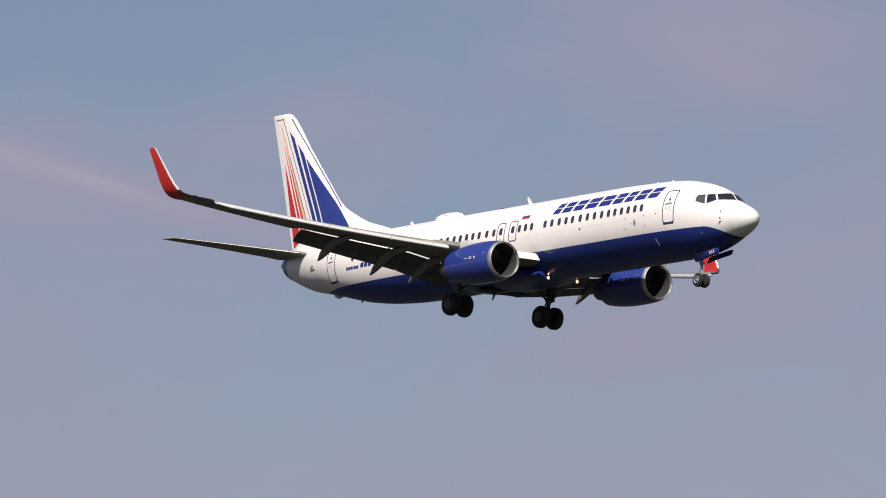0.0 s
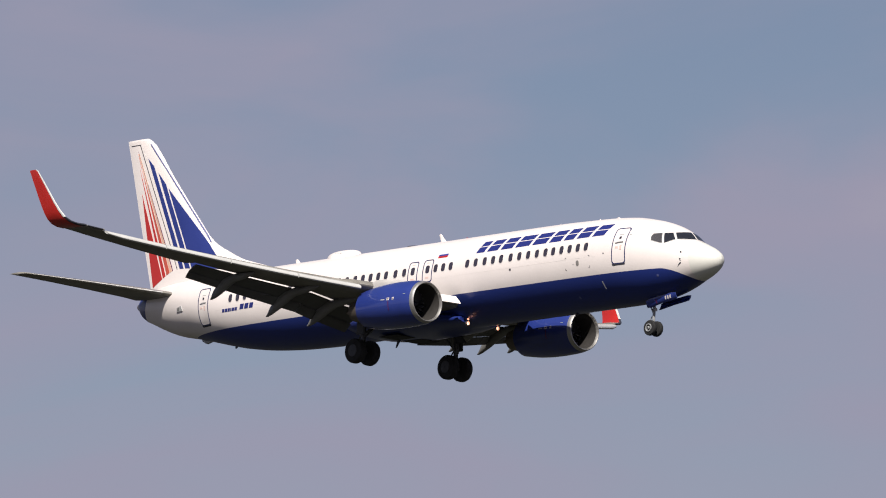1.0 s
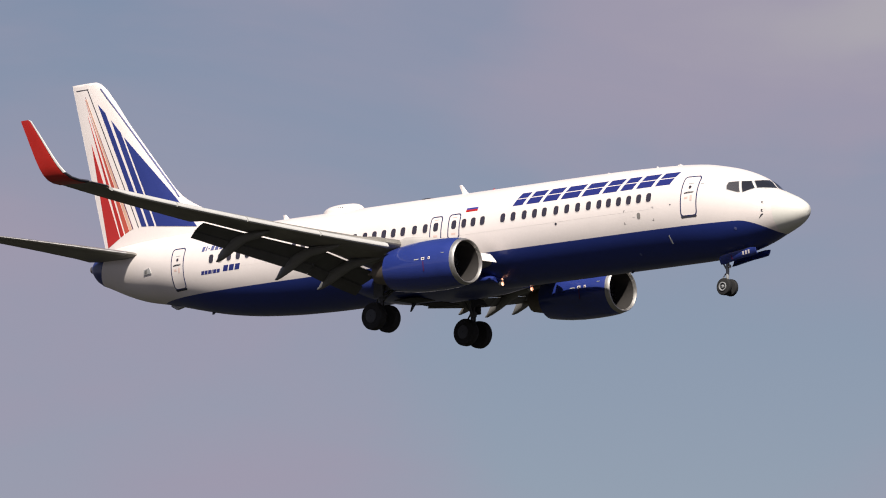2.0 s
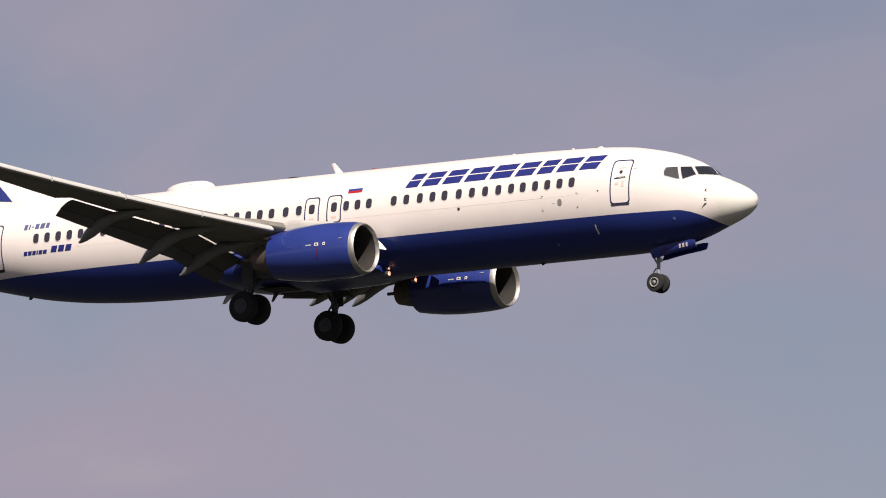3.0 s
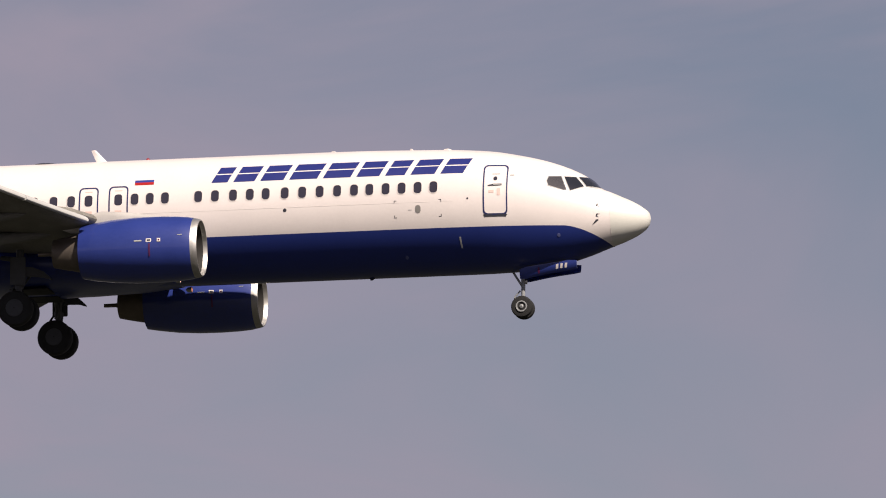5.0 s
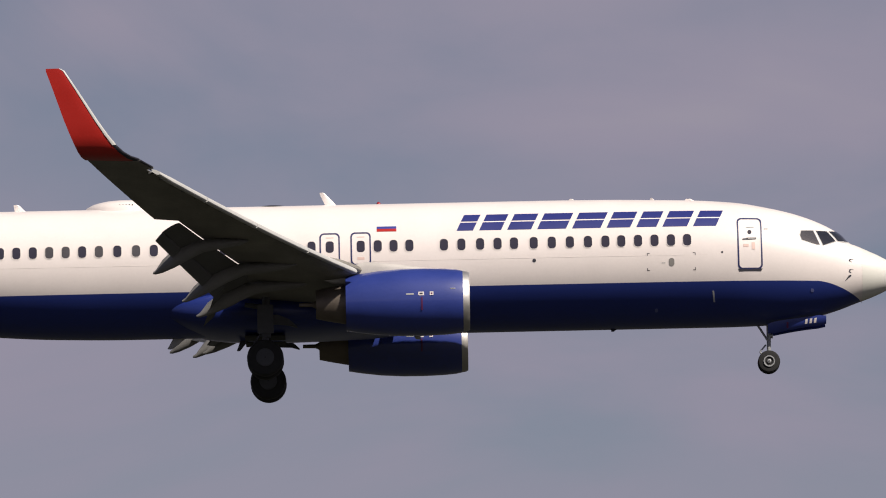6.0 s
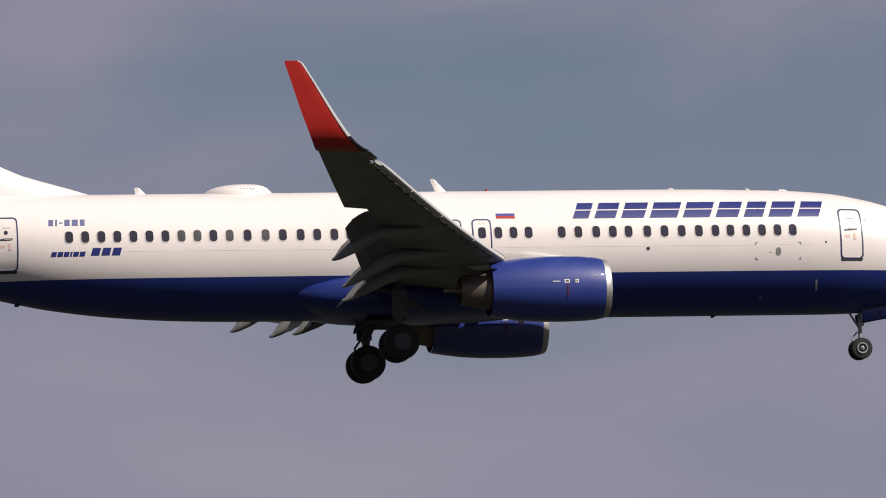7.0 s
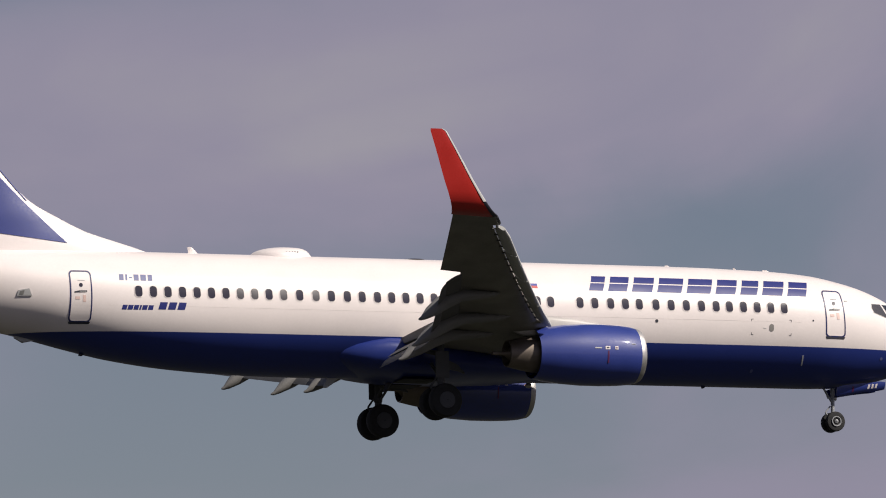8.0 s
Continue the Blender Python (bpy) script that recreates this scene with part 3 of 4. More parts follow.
# ---- engines ----
def engine(side):
    y, z = side * 4.88, -1.835
    cx = (0, y, z)
    outer = [(-13.62, .955), (-13.8, .995), (-14.2, 1.03), (-14.8, 1.05), (-15.5, 1.045), (-16.2, 1.0), (-16.8, .92), (-17.2, .85)]
    inner = [(-17.2, .83), (-16.6, .84), (-15.2, .82), (-14.6, .80)]
    ob = part("engine", spin(outer + inner, cx, n=56, squash=.97), blue, jet, "blue engine nacelle with a bare metal intake lip")
    liner = [(-14.6, .80), (-14.2, .775), (-13.95, .77), (-13.7, .785), (-13.55, .82)]
    part("intake_liner", spin(liner, cx, n=56, squash=.97), material("intake_liner", (.030, .027, .026), .75, wear=.3, scale=3) if side < 0 else bpy.data.materials["intake_liner"], ob, "dark grey intake duct")
    lip = [(-13.55, .82), (-13.48, .838), (-13.42, .865), (-13.42, .89), (-13.47, .92), (-13.55, .94), (-13.63, .957)]
    part("intake_lip", spin(lip, cx, n=56, squash=.97), steel, ob, "bare metal intake lip")
    # black disc in place of the unlit depth behind the fan
    part("fan_back", spin([(-14.62, .01), (-14.62, .80)], cx, n=32), black, ob)
    part("spinner", spin([(-14.12, .01), (-14.2, .08), (-14.4, .17), (-14.62, .24)], cx, n=24, caps=True), dark, ob)
    blade = bmesh.new()
    rings = []
    for r in (.2, .4, .6, .79):
        tw = .35 + r * .9
        rings.append([(-14.52 + a * math.cos(tw), a * math.sin(tw) + b, r) for a, b in ((-.09, 0), (0, .012), (.09, 0), (0, -.012))])
    me = mesh_of("fan_blade", loft(rings, bm=blade), material("fan_titanium", (.30, .30, .31), .35, metal=.9, wear=.1, scale=4) if side < 0 else bpy.data.materials["fan_titanium"])
    for i in range(24):
        b = part("fan_blade", me, None, ob)
        b.matrix_basis = pose(0, y, z, i * 15, 0, 0)
    core = [(-16.6, .66), (-17.2, .62), (-17.7, .53), (-18.12, .44), (-18.12, .41), (-17.6, .42)]
    part("core_cowl", spin(core, cx, n=40), burnt, ob, "heat-stained core cowl")
    part("exhaust_plug", spin([(-17.7, .30), (-18.0, .24), (-18.16, .1), (-18.25, .065), (-18.64, .06), (-18.64, .045)], cx, n=24, caps=True), burnt, ob)
    # strut between nacelle and wing
    rings = []
    for x, w, zt, zb in ((-14.3, .03, -.86, -1.0), (-14.9, .16, -.74, -1.1), (-15.7, .24, -.62, -1.2), (-16.6, .27, -.55, -1.2), (-17.2, .20, -.72, -1.25), (-17.6, .10, -.85, -1.2), (-17.85, .02, -.95, -1.1)):
        c, h = (zt + zb) / 2, (zt - zb) / 2
        rings.append([(x, y + w * math.copysign(abs(math.cos(u)) ** .6, math.cos(u)), c + h * math.copysign(abs(math.sin(u)) ** .6, math.sin(u))) for u in [2 * math.pi * i / 20 for i in range(20)]])
    part("strut", loft(rings), strut_paint, ob, "off-white strut fairing")
    # small markings and the strake on the cowl's flank
    for s2 in (-1, 1):
        for x, dz, w, h, mat in ((-14.9, .14, .17, .11, white), (-14.9, .14, .10, .05, dark), (-14.58, .14, .11, .11, white), (-14.58, .14, .05, .05, dark_red), (-15.24, .13, .24, .04, pale), (-14.88, -.16, .045, .40, dark_red), (-13.93, .30, .16, .02, pale)):
            bm = bmesh.new()
            n, vs = 5, []
            r = (1.056 if x < -14.4 else 1.022) + (.004 if mat in (dark, dark_red) else 0)
            for i in range(n + 1):
                a0 = math.asin(min(.99, (dz - h / 2 + h * i / n) / 1.05))
                vs.append([bm.verts.new((x + d, y + s2 * r * math.cos(a0), z + r * math.sin(a0))) for d in (-w / 2, w / 2)])
            for p, q in zip(vs, vs[1:]):
                bm.faces.new((p[0], p[1], q[1], q[0]))
            part("cowl_marking", bm, mat, ob)
    a = .9
    bm = loft([[(x, y - side * (1.03 + d) * math.cos(a), z + (1.03 + d) * math.sin(a)), (x, y - side * (1.03 + d) * math.cos(a) + .015, z + (1.03 + d) * math.sin(a))] for x, d in ((-14.4, 0.0), (-15.2, .2), (-15.5, 0.0))], caps=False, closed=False)
    part("strake", bm, blue, ob)


for sd in (-1, 1):
    engine(sd)


# ---- tail ----
fin_le = smooth_curve([1.3, 1.9, 2.27, 2.56, 3.03, 3.4, 3.8, 4.4, 5.85, 7.32, 8.85, 9.0], [-27.6, -28.85, -30.1, -31.1, -32.12, -32.85, -33.38, -33.92, -35.17, -36.43, -37.75, -38.1])
fin_te = lambda z: -37.48 - (z - 1.78) * 0.269


def fin():
    rings = []
    zs = [1.3, 1.6, 1.9, 2.1, 2.27, 2.4, 2.56, 2.8, 3.03, 3.2, 3.4, 3.6, 3.9, 4.2, 4.5, 5.2, 6, 7, 8, 8.6, 8.85, 8.93, 8.97]
    for z in zs:
        le, te = fin_le(z), fin_te(z)
        cs = [(1 - math.cos(math.pi * i / 40)) / 2 for i in range(41)]
        half = [(le - c * (le - te), fin_half(le - c * (le - te), z)) for c in cs]
        k = .55 if z > 8.95 else 1.0
        rings.append([(x, h * k, z) for x, h in half] + [(x, -h * k, z) for x, h in half[::-1]])
    ob = part("fin", loft(rings), white, jet, "tall white tail fin with fanned red and blue stripes")
    foot = smooth_curve([-37.2, -36.35, -35.7, -35.2, -34.05, -31.75], [1.80, 2.2, 2.42, 2.46, 2.37, 2.10])
    # each stripe: tip, shoulder of the slanted cut, foot in front, foot behind, colour
    stripes = (((-36.29, 6.39), None, -31.93, -34.26, fin_blue), ((-37.07, 7.23), (-36.50, 6.62), -34.39, -34.74, fin_blue), ((-37.84, 7.98), (-37.40, 7.57), -34.87, -35.16, fin_blue),
               ((-38.60, 8.40), None, -35.67, -35.72, dark_red), ((-38.60, 8.28), (-38.40, 7.75), -35.93, -36.17, faded),
               ((-38.44, 7.54), (-38.10, 6.72), -36.25, -36.46, red), ((-38.24, 6.34), None, -36.52, -37.28, red))
    for side in (-1, 1):
        for tip, cut_end, front, back, mat in stripes:
            loop = [tip, (back, foot(back)), (front, foot(front))] + ([cut_end] if cut_end else [])
            wide_one = front - back > 1.5
            inlay("stripe", loop, side, mat, ob, lay=on_fin, step=.2, off=.02 if wide_one else .012, xstep=.15 if wide_one else 0)
        inlay("stripe_tint", [(-38.56, 8.25), (-35.90, foot(-35.90)), (-35.75, foot(-35.75)), (-38.52, 8.3)], side, tint_paint, ob, lay=on_fin, step=.2, off=.011)
        inlay("edge_stripe", [(-37.70, 8.66), (-37.745, 8.66), (-33.25, 3.55), (-33.20, 3.55)], side, worn_blue, ob, lay=on_fin, step=.05, off=.03)
        inlay("rudder_cap", [(-39.15, 8.73), (-39.15, 8.705), (-38.42, 8.69), (-38.42, 8.715)], side, dark, ob, lay=on_fin, step=.3, off=.02)
        inlay("rudder_gap", [(-38.44, 8.68), (-38.48, 8.68), (-35.37, 2.45), (-35.33, 2.45)], side, dark, ob, lay=on_fin, step=.3, off=.010)


fin()


def tailplane(side):
    rings = []
    for y, xl, ch, z in ((.5, -34.2, 3.75, 1.02), (1.24, -34.6, 3.4, 1.1), (3, -35.65, 2.75, 1.28), (5, -36.85, 1.98, 1.46), (6.9, -38.0, 1.28, 1.62), (7.1, -38.2, 1.1, 1.64), (7.17, -38.5, .78, 1.64)):
        rings.append(foil_ring(xl, y, z, ch, .09, side=side, tilt=-3))
    ob = part("tailplane", loft(rings), grey, jet, "grey swept tailplane")
    part("metal_edge", loft([foil_ring(x + .01, y, z, c * 1.004, .1, side=side, c1=.05, n=5, tilt=-3) for y, x, c, z in ((1.6, -34.82, 3.27, 1.14), (5, -36.85, 1.98, 1.46), (6.9, -38.0, 1.28, 1.62))]), steel, ob)


for sd in (-1, 1):
    tailplane(sd)


# ---- wheels and legs ----
def wheel(name, parent, centre, r, w, hub):
    prof = [(-w * .5, hub), (-w * .5, r * .78), (-w * .44, r * .93), (-w * .28, r * .99), (0, r), (w * .28, r * .99), (w * .44, r * .93), (w * .5, r * .78), (w * .5, hub)]
    ty = part(name, spin(prof, centre, axis="y", n=36, caps=True), rubber, parent, "black tyre")
    return ty


dark_hub = material("dark_wheel_hub", (0.055, 0.057, 0.065), 0.6, wear=0.2, scale=8)


def rim(parent, centre, hub, w, side, mat=None):
    cap = [(0, hub), (side * .02, hub * .97), (side * .03, hub * .7), (side * .035, .02)]
    dished = [(0, hub), (side * .035, hub * .98), (side * .035, hub * .8), (side * -.02, hub * .7), (side * -.03, hub * .4), (side * .03, hub * .34), (side * .05, .02)]
    bm = spin(cap if mat else dished,
              Vector(centre) + Vector((0, side * w * .5, 0)), axis="y", n=24)
    part("rim", bm, mat or gear_grey, parent, "metal wheel rim")


def main_gear(side):
    y, x, z = side * 2.87, -19.72, -3.24
    g = part("main_gear", tube((x, y, z), (x + .05, y, -1.3), .10, .13), main_gear_paint, jet, "main landing gear leg, lowered")
    part("axle", tube((x, y - .5, z), (x, y + .5, z), .07), main_gear_paint, g)
    part("side_brace", tube((x, y, -2.4), (x + .1, y - side * 1.2, -1.7), .06), main_gear_paint, g)
    part("torque_link", tube((x - .1, y, z + .15), (x - .35, y, z + .5), .035, bm=tube((x - .35, y, z + .5), (x - .1, y, z + .85), .035)), main_gear_paint, g)
    part("brake_hose", tube((x + .13, y, z + .1), (x + .15, y, -1.7), .02), black, g)
    part("leg_door", box((x + .02, y + side * .20, -2.0), (.5, .05, .9), bevel=.02), main_gear_paint, g, "door panel on the leg")
    part("trunnion_beam", tube((x + .05, y, -1.62), (x - .6, y - side * .15, -1.5), .09, .07), main_gear_paint, g)
    part("trunnion_arm", loft([[(x + dx, y - side * dy, z0 - t), (x + dx, y - side * (dy + .08), z0 - t), (x + dx, y - side * (dy + .08), z0 + t), (x + dx, y - side * dy, z0 + t)]
                               for dx, dy, z0, t in ((.1, .0, -2.0, .16), (.4, .1, -1.98, .15), (.75, .2, -2.06, .10), (1.0, .25, -2.22, .02))]), main_gear_paint, g)
    part("shock_strut_collar", tube((x + .02, y, -2.55), (x + .03, y, -2.35), .15), main_gear_paint, g)
    part("jack", tube((x + .05, y - side * .12, -2.5), (x + .3, y - side * .7, -1.9), .045), main_gear_paint, g)
    for s in (-1, 1):
        c = (x, y + s * .43, z)
        w = wheel("wheel", g, c, .565, .40, .26)
        rim(w, c, .28, .40, s, dark_hub)


def nose_gear():
    x, z = -4.11, -3.27
    g = part("nose_gear", tube((x, 0, z), (x + .03, 0, -1.9), .055, .08), gear_grey, jet, "nose landing gear leg, lowered")
    part("axle", tube((x, -.3, z), (x, .3, z), .045), gear_grey, g)
    part("drag_brace", tube((x + .02, 0, -2.65), (x - .35, 0, -2.05), .035), gear_grey, g)
    part("torque_link", tube((x - .08, 0, z + .08), (x - .27, 0, z + .33), .025, bm=tube((x - .27, 0, z + .33), (x - .08, 0, z + .55), .025)), gear_grey, g)
    part("taxi_lamp", spin([(0, .01), (.0, .08), (-.1, .05), (-.12, .01)], (x + .14, 0, -2.45), n=16), steel, g)
    for s in (-1, 1):
        c = (x, s * .20, z)
        w = wheel("wheel", g, c, .345, .20, .17)
        rim(w, c, .18, .20, s)
    for s in (-1, 1):
        def curl(x, v, off=0.0):
            """A point of the door's curled section at x, v from its hinge (0) to its free edge (1)."""
            f = (x + 4.14) / 1.84
            hinge, free, bend = -2.08 + .22 * f, -2.45 + .27 * f + .035 * math.sin(math.pi * f), radians(52)
            fall = math.sin(bend * v) / math.sin(bend)
            return Vector((x, s * (.50 + off * math.cos(bend * v) - (hinge - free) * (1 - math.cos(bend * v)) / math.sin(bend)), hinge + (free - hinge) * fall - off * math.sin(bend * v)))
        rings = []
        for i in range(9):
            x0, r0 = -4.13 + 1.82 * i / 8, .12 * (i in (0, 8))
            vs = [r0 + (1 - 2 * r0) * j / 6 for j in range(7)]
            rings.append([curl(x0, v) for v in vs] + [curl(x0, v, -.04) for v in vs[::-1]])
        door = part("gear_door", loft(rings), blue, g, "dark blue nose gear door with white lettering bars")
        for i in range(3):
            x0 = -2.98 + i * .14
            bar = loft([[curl(x0 + d, v, o) for o in (.006, -.01)] + [curl(x0 + d + .075, v, o) for o in (-.01, .006)] for d, v in ((0, .62), (.01, .4), (.02, .2))])
            part("letter_bar", bar, white, door, "white bar in place of lettering")
        part("red_tag", loft([[curl(-3.55 + d, v, .006) for d in (0, .06)] + [curl(-3.49 - d, v, -.01) for d in (0, .06)] for v in (.75, .5, .2)]), dark_red, door)


for sd in (-1, 1):
    main_gear(sd)
nose_gear()


# ---- doors, windows and markings on the hull ----
def hull_door(side, x0, x1, z0, z1, name="cabin_door", handle=True):
    a, b = round_loop(x0, x1, z0, z1, .14), round_loop(x0 + .05, x1 - .05, z0 + .05, z1 - .05, .10)
    n = len(a)
    m = len(b)
    b = [b[int(i * m / n)] for i in range(n)]
    d = inlay(name, round_loop(x0 + .05, x1 - .05, z0 + .05, z1 - .05, .10), side, white, jet, "white cabin door with a dark blue outline", off=.005, step=.1)
    inlay("outline", a, side, outline_navy, d, off=.009, hole=[((x0 + x1) / 2 + (x - (x0 + x1) / 2) * (1 - .085 / (x1 - x0)), (z0 + z1) / 2 + (z - (z0 + z1) / 2) * (1 - .085 / (z1 - z0))) for x, z in a])
    cx = (x0 + x1) / 2
    if handle:
        # one dark strip draws the sill together with the shadow below it
        inlay("sill", [(x0 + .05, z0 - .05), (x1 - .05, z0 - .05), (x1 - .01, z0 + .02), (x0 + .01, z0 + .02)], side, dark, d, "dark strip for the door's sill and its shadow", off=.014)
        zc = z0 + (z1 - z0) * .58
        inlay("handle", [(cx - .23, zc - .045), (cx - .05, zc - .035), (cx + .2, zc - .02), (cx + .2, zc + .035), (cx - .05, zc + .035), (cx - .23, zc - .005)], side, dark, d, off=.012)
        inlay("handle_grip", [(cx - .06, zc - .012), (cx + .17, zc - .008), (cx + .17, zc + .014), (cx - .06, zc + .014)], side, pale, d, off=.03)
        inlay("peephole", round_loop(cx - .06, cx + .06, zc + .15, zc + .28, .055), side, pane_dark, d, off=.012)
        inlay("placard", [(cx - .2, zc - .26), (cx - .04, zc - .26), (cx - .04, zc - .17), (cx - .2, zc - .17)], side, placard, d, off=.010)
        inlay("placard", [(cx - .1, zc + .36), (cx + .14, zc + .36), (cx + .14, zc + .385), (cx - .1, zc + .385)], side, pale, d, off=.010)
        inlay("placard", [(cx + .06, zc - .34), (cx + .16, zc - .34), (cx + .16, zc - .12), (cx + .06, zc - .12)], side, placard, d, off=.010)
    else:
        inlay("exit_pane", round_loop(cx - .125, cx + .125, .19, .55, .09), side, pane_dark, d, off=.012)
        inlay("placard", [(cx - .12, z1 - .17), (cx + .12, z1 - .17), (cx + .12, z1 - .14), (cx - .12, z1 - .14)], side, placard, d, off=.010)
        inlay("placard", [(cx - .11, -.05), (cx + .11, -.05), (cx + .11, .03), (cx - .11, .03)], side, placard, d, off=.010)


for sd in (-1, 1):
    hull_door(sd, -5.06, -4.29, -.57, 1.08)
    hull_door(sd, -32.29, -31.53, -.66, 1.05)
    hull_door(sd, -18.00, -17.37, -.22, .82, "overwing_exit", False)
    hull_door(sd, -17.04, -16.41, -.22, .83, "overwing_exit", False)

WINDOWS = [-6.62, -7.12, -7.63, -8.14, -8.66, -9.15, -9.69, -10.25, -10.81, -11.37, -11.98, -12.49, -13.03, -13.61, -14.15, -15.22, -15.71, -16.20, -18.25, -18.82, -19.44]
WINDOWS += [-19.44 - 0.51 * i for i in range(1, 4)] + [-21.48, -22.03, -22.56, -23.13, -23.68, -24.26, -24.83] + [-25.35 - 0.509 * i for i in range(10)]


def window_meshes(x0, side):
    ring = round_loop(x0 - .145, x0 + .145, .165, .575, .12)
    hole = [(x0 + (x - x0) * .87, .37 + (z - .37) * .91) for x, z in ring]
    inner = [(x0 + (x - x0) * .88, .37 + (z - .37) * .92) for x, z in ring]
    made = (inlay("cabin_window", ring, side, window_rim, jet, off=.010, hole=hole), inlay("pane", inner, side, pane_dark, jet, off=.004), inlay("pane", inner, side, shade_pane, jet, off=.004))
    got = [o.data for o in made]
    for o in made:
        bpy.data.objects.remove(o)
    return got


def cabin_windows():
    """Windows along the hull's straight part share their meshes; those near its ends follow the taper."""
    x0 = -15.0
    for side in (-1, 1):
        plain = window_meshes(x0, side)
        for i, x in enumerate(WINDOWS):
            even = -25.5 < x < -7.7
            rim_me, dark_me, shade_me = plain if even else window_meshes(x, side)
            w = part("cabin_window", rim_me, None, jet)
            if even:
                w.location = (x - x0, 0, 0)
            part("pane", shade_me if i in (28, 30, 32, 33) else dark_me, None, w)


cabin_windows()


def on_roof(x, y, side, off):
    """A point over the hull's upper half, y metres from the middle."""
    def high(px, py):
        a, c = top(-px), mid(-px)
        return c + (a - c) * math.sqrt(max(0.0, 1 - (py / wide(-px)) ** 2))
    e = 0.01
    n = Vector((-(high(x + e, y) - high(x - e, y)) / (2 * e), -(high(x, y + e) - high(x, y - e)) / (2 * e), 1)).normalized()
    return Vector((x + n.x * off, side * (y + n.y * off), high(x, y) + n.z * off))


def cockpit_windows():
    sides = ([(-3.05, .67), (-2.68, .685), (-2.49, .225), (-2.58, .22), (-3.04, .37), (-3.09, .52)], [(-2.58, .68), (-2.25, .685), (-1.98, .36), (-2.375, .20)])
    # the windscreen is laid out on the roof: metres aft of the nose and from the middle
    def level(y, z):
        """Where the roof, y metres from the middle, has the height z."""
        a, b = -2.6, -1.2
        for _ in range(30):
            m = (a + b) / 2
            a, b = (m, b) if on_roof(m, y, 1, 0).z > z else (a, m)
        return a
    screen = [(level(y, .76 - .10 * y), y) for y in (.69, .5, .3, .15, .045)] + [(level(y, .405 - .05 * y), y) for y in (.045, .2, .35, .5, .62, .74, .85)]
    for side in (-1, 1):
        for loop, lay, glass in ((sides[0], on_skin, side_glass), (sides[1], on_skin, cockpit), (screen, on_roof, cockpit)):
            cx, cz = sum(p[0] for p in loop) / len(loop), sum(p[1] for p in loop) / len(loop)
            ring = [(x + math.copysign(.022, x - cx), max(.005, z + math.copysign(.022, z - cz))) for x, z in loop]
            f = inlay("cockpit_window", ring, side, pale, jet, "dark cockpit window in a pale frame", off=.006, step=.05, xstep=.06, lay=lay)
            inlay("pane", loop, side, glass, f, off=.014, step=.05, xstep=.06, lay=lay)


cockpit_windows()


def title_row(side):
    """Nine slanted blue blocks with a white slit, in place of the company's lettering."""
    edges = [-13.75, -13.05, -12.18, -11.25, -10.17, -9.10, -8.18, -7.37, -6.42, -5.52]
    z0, z1, z2, z3 = .815, 1.085, 1.125, 1.355
    sh = lambda z: .46 * (z - z0)
    for a, b in zip(edges, edges[1:]):
        a, b = a, b - .19
        blk = inlay("title_block", [(a + sh(z2), z2), (b + sh(z2), z2), (b + sh(z3), z3), (a + sh(z3), z3)], side, title_blue, jet, "slanted blue block of the company title")
        inlay("lower_bar", [(a, z0), (b, z0), (b + sh(z1), z1), (a + sh(z1), z1)], side, title_blue, blk)


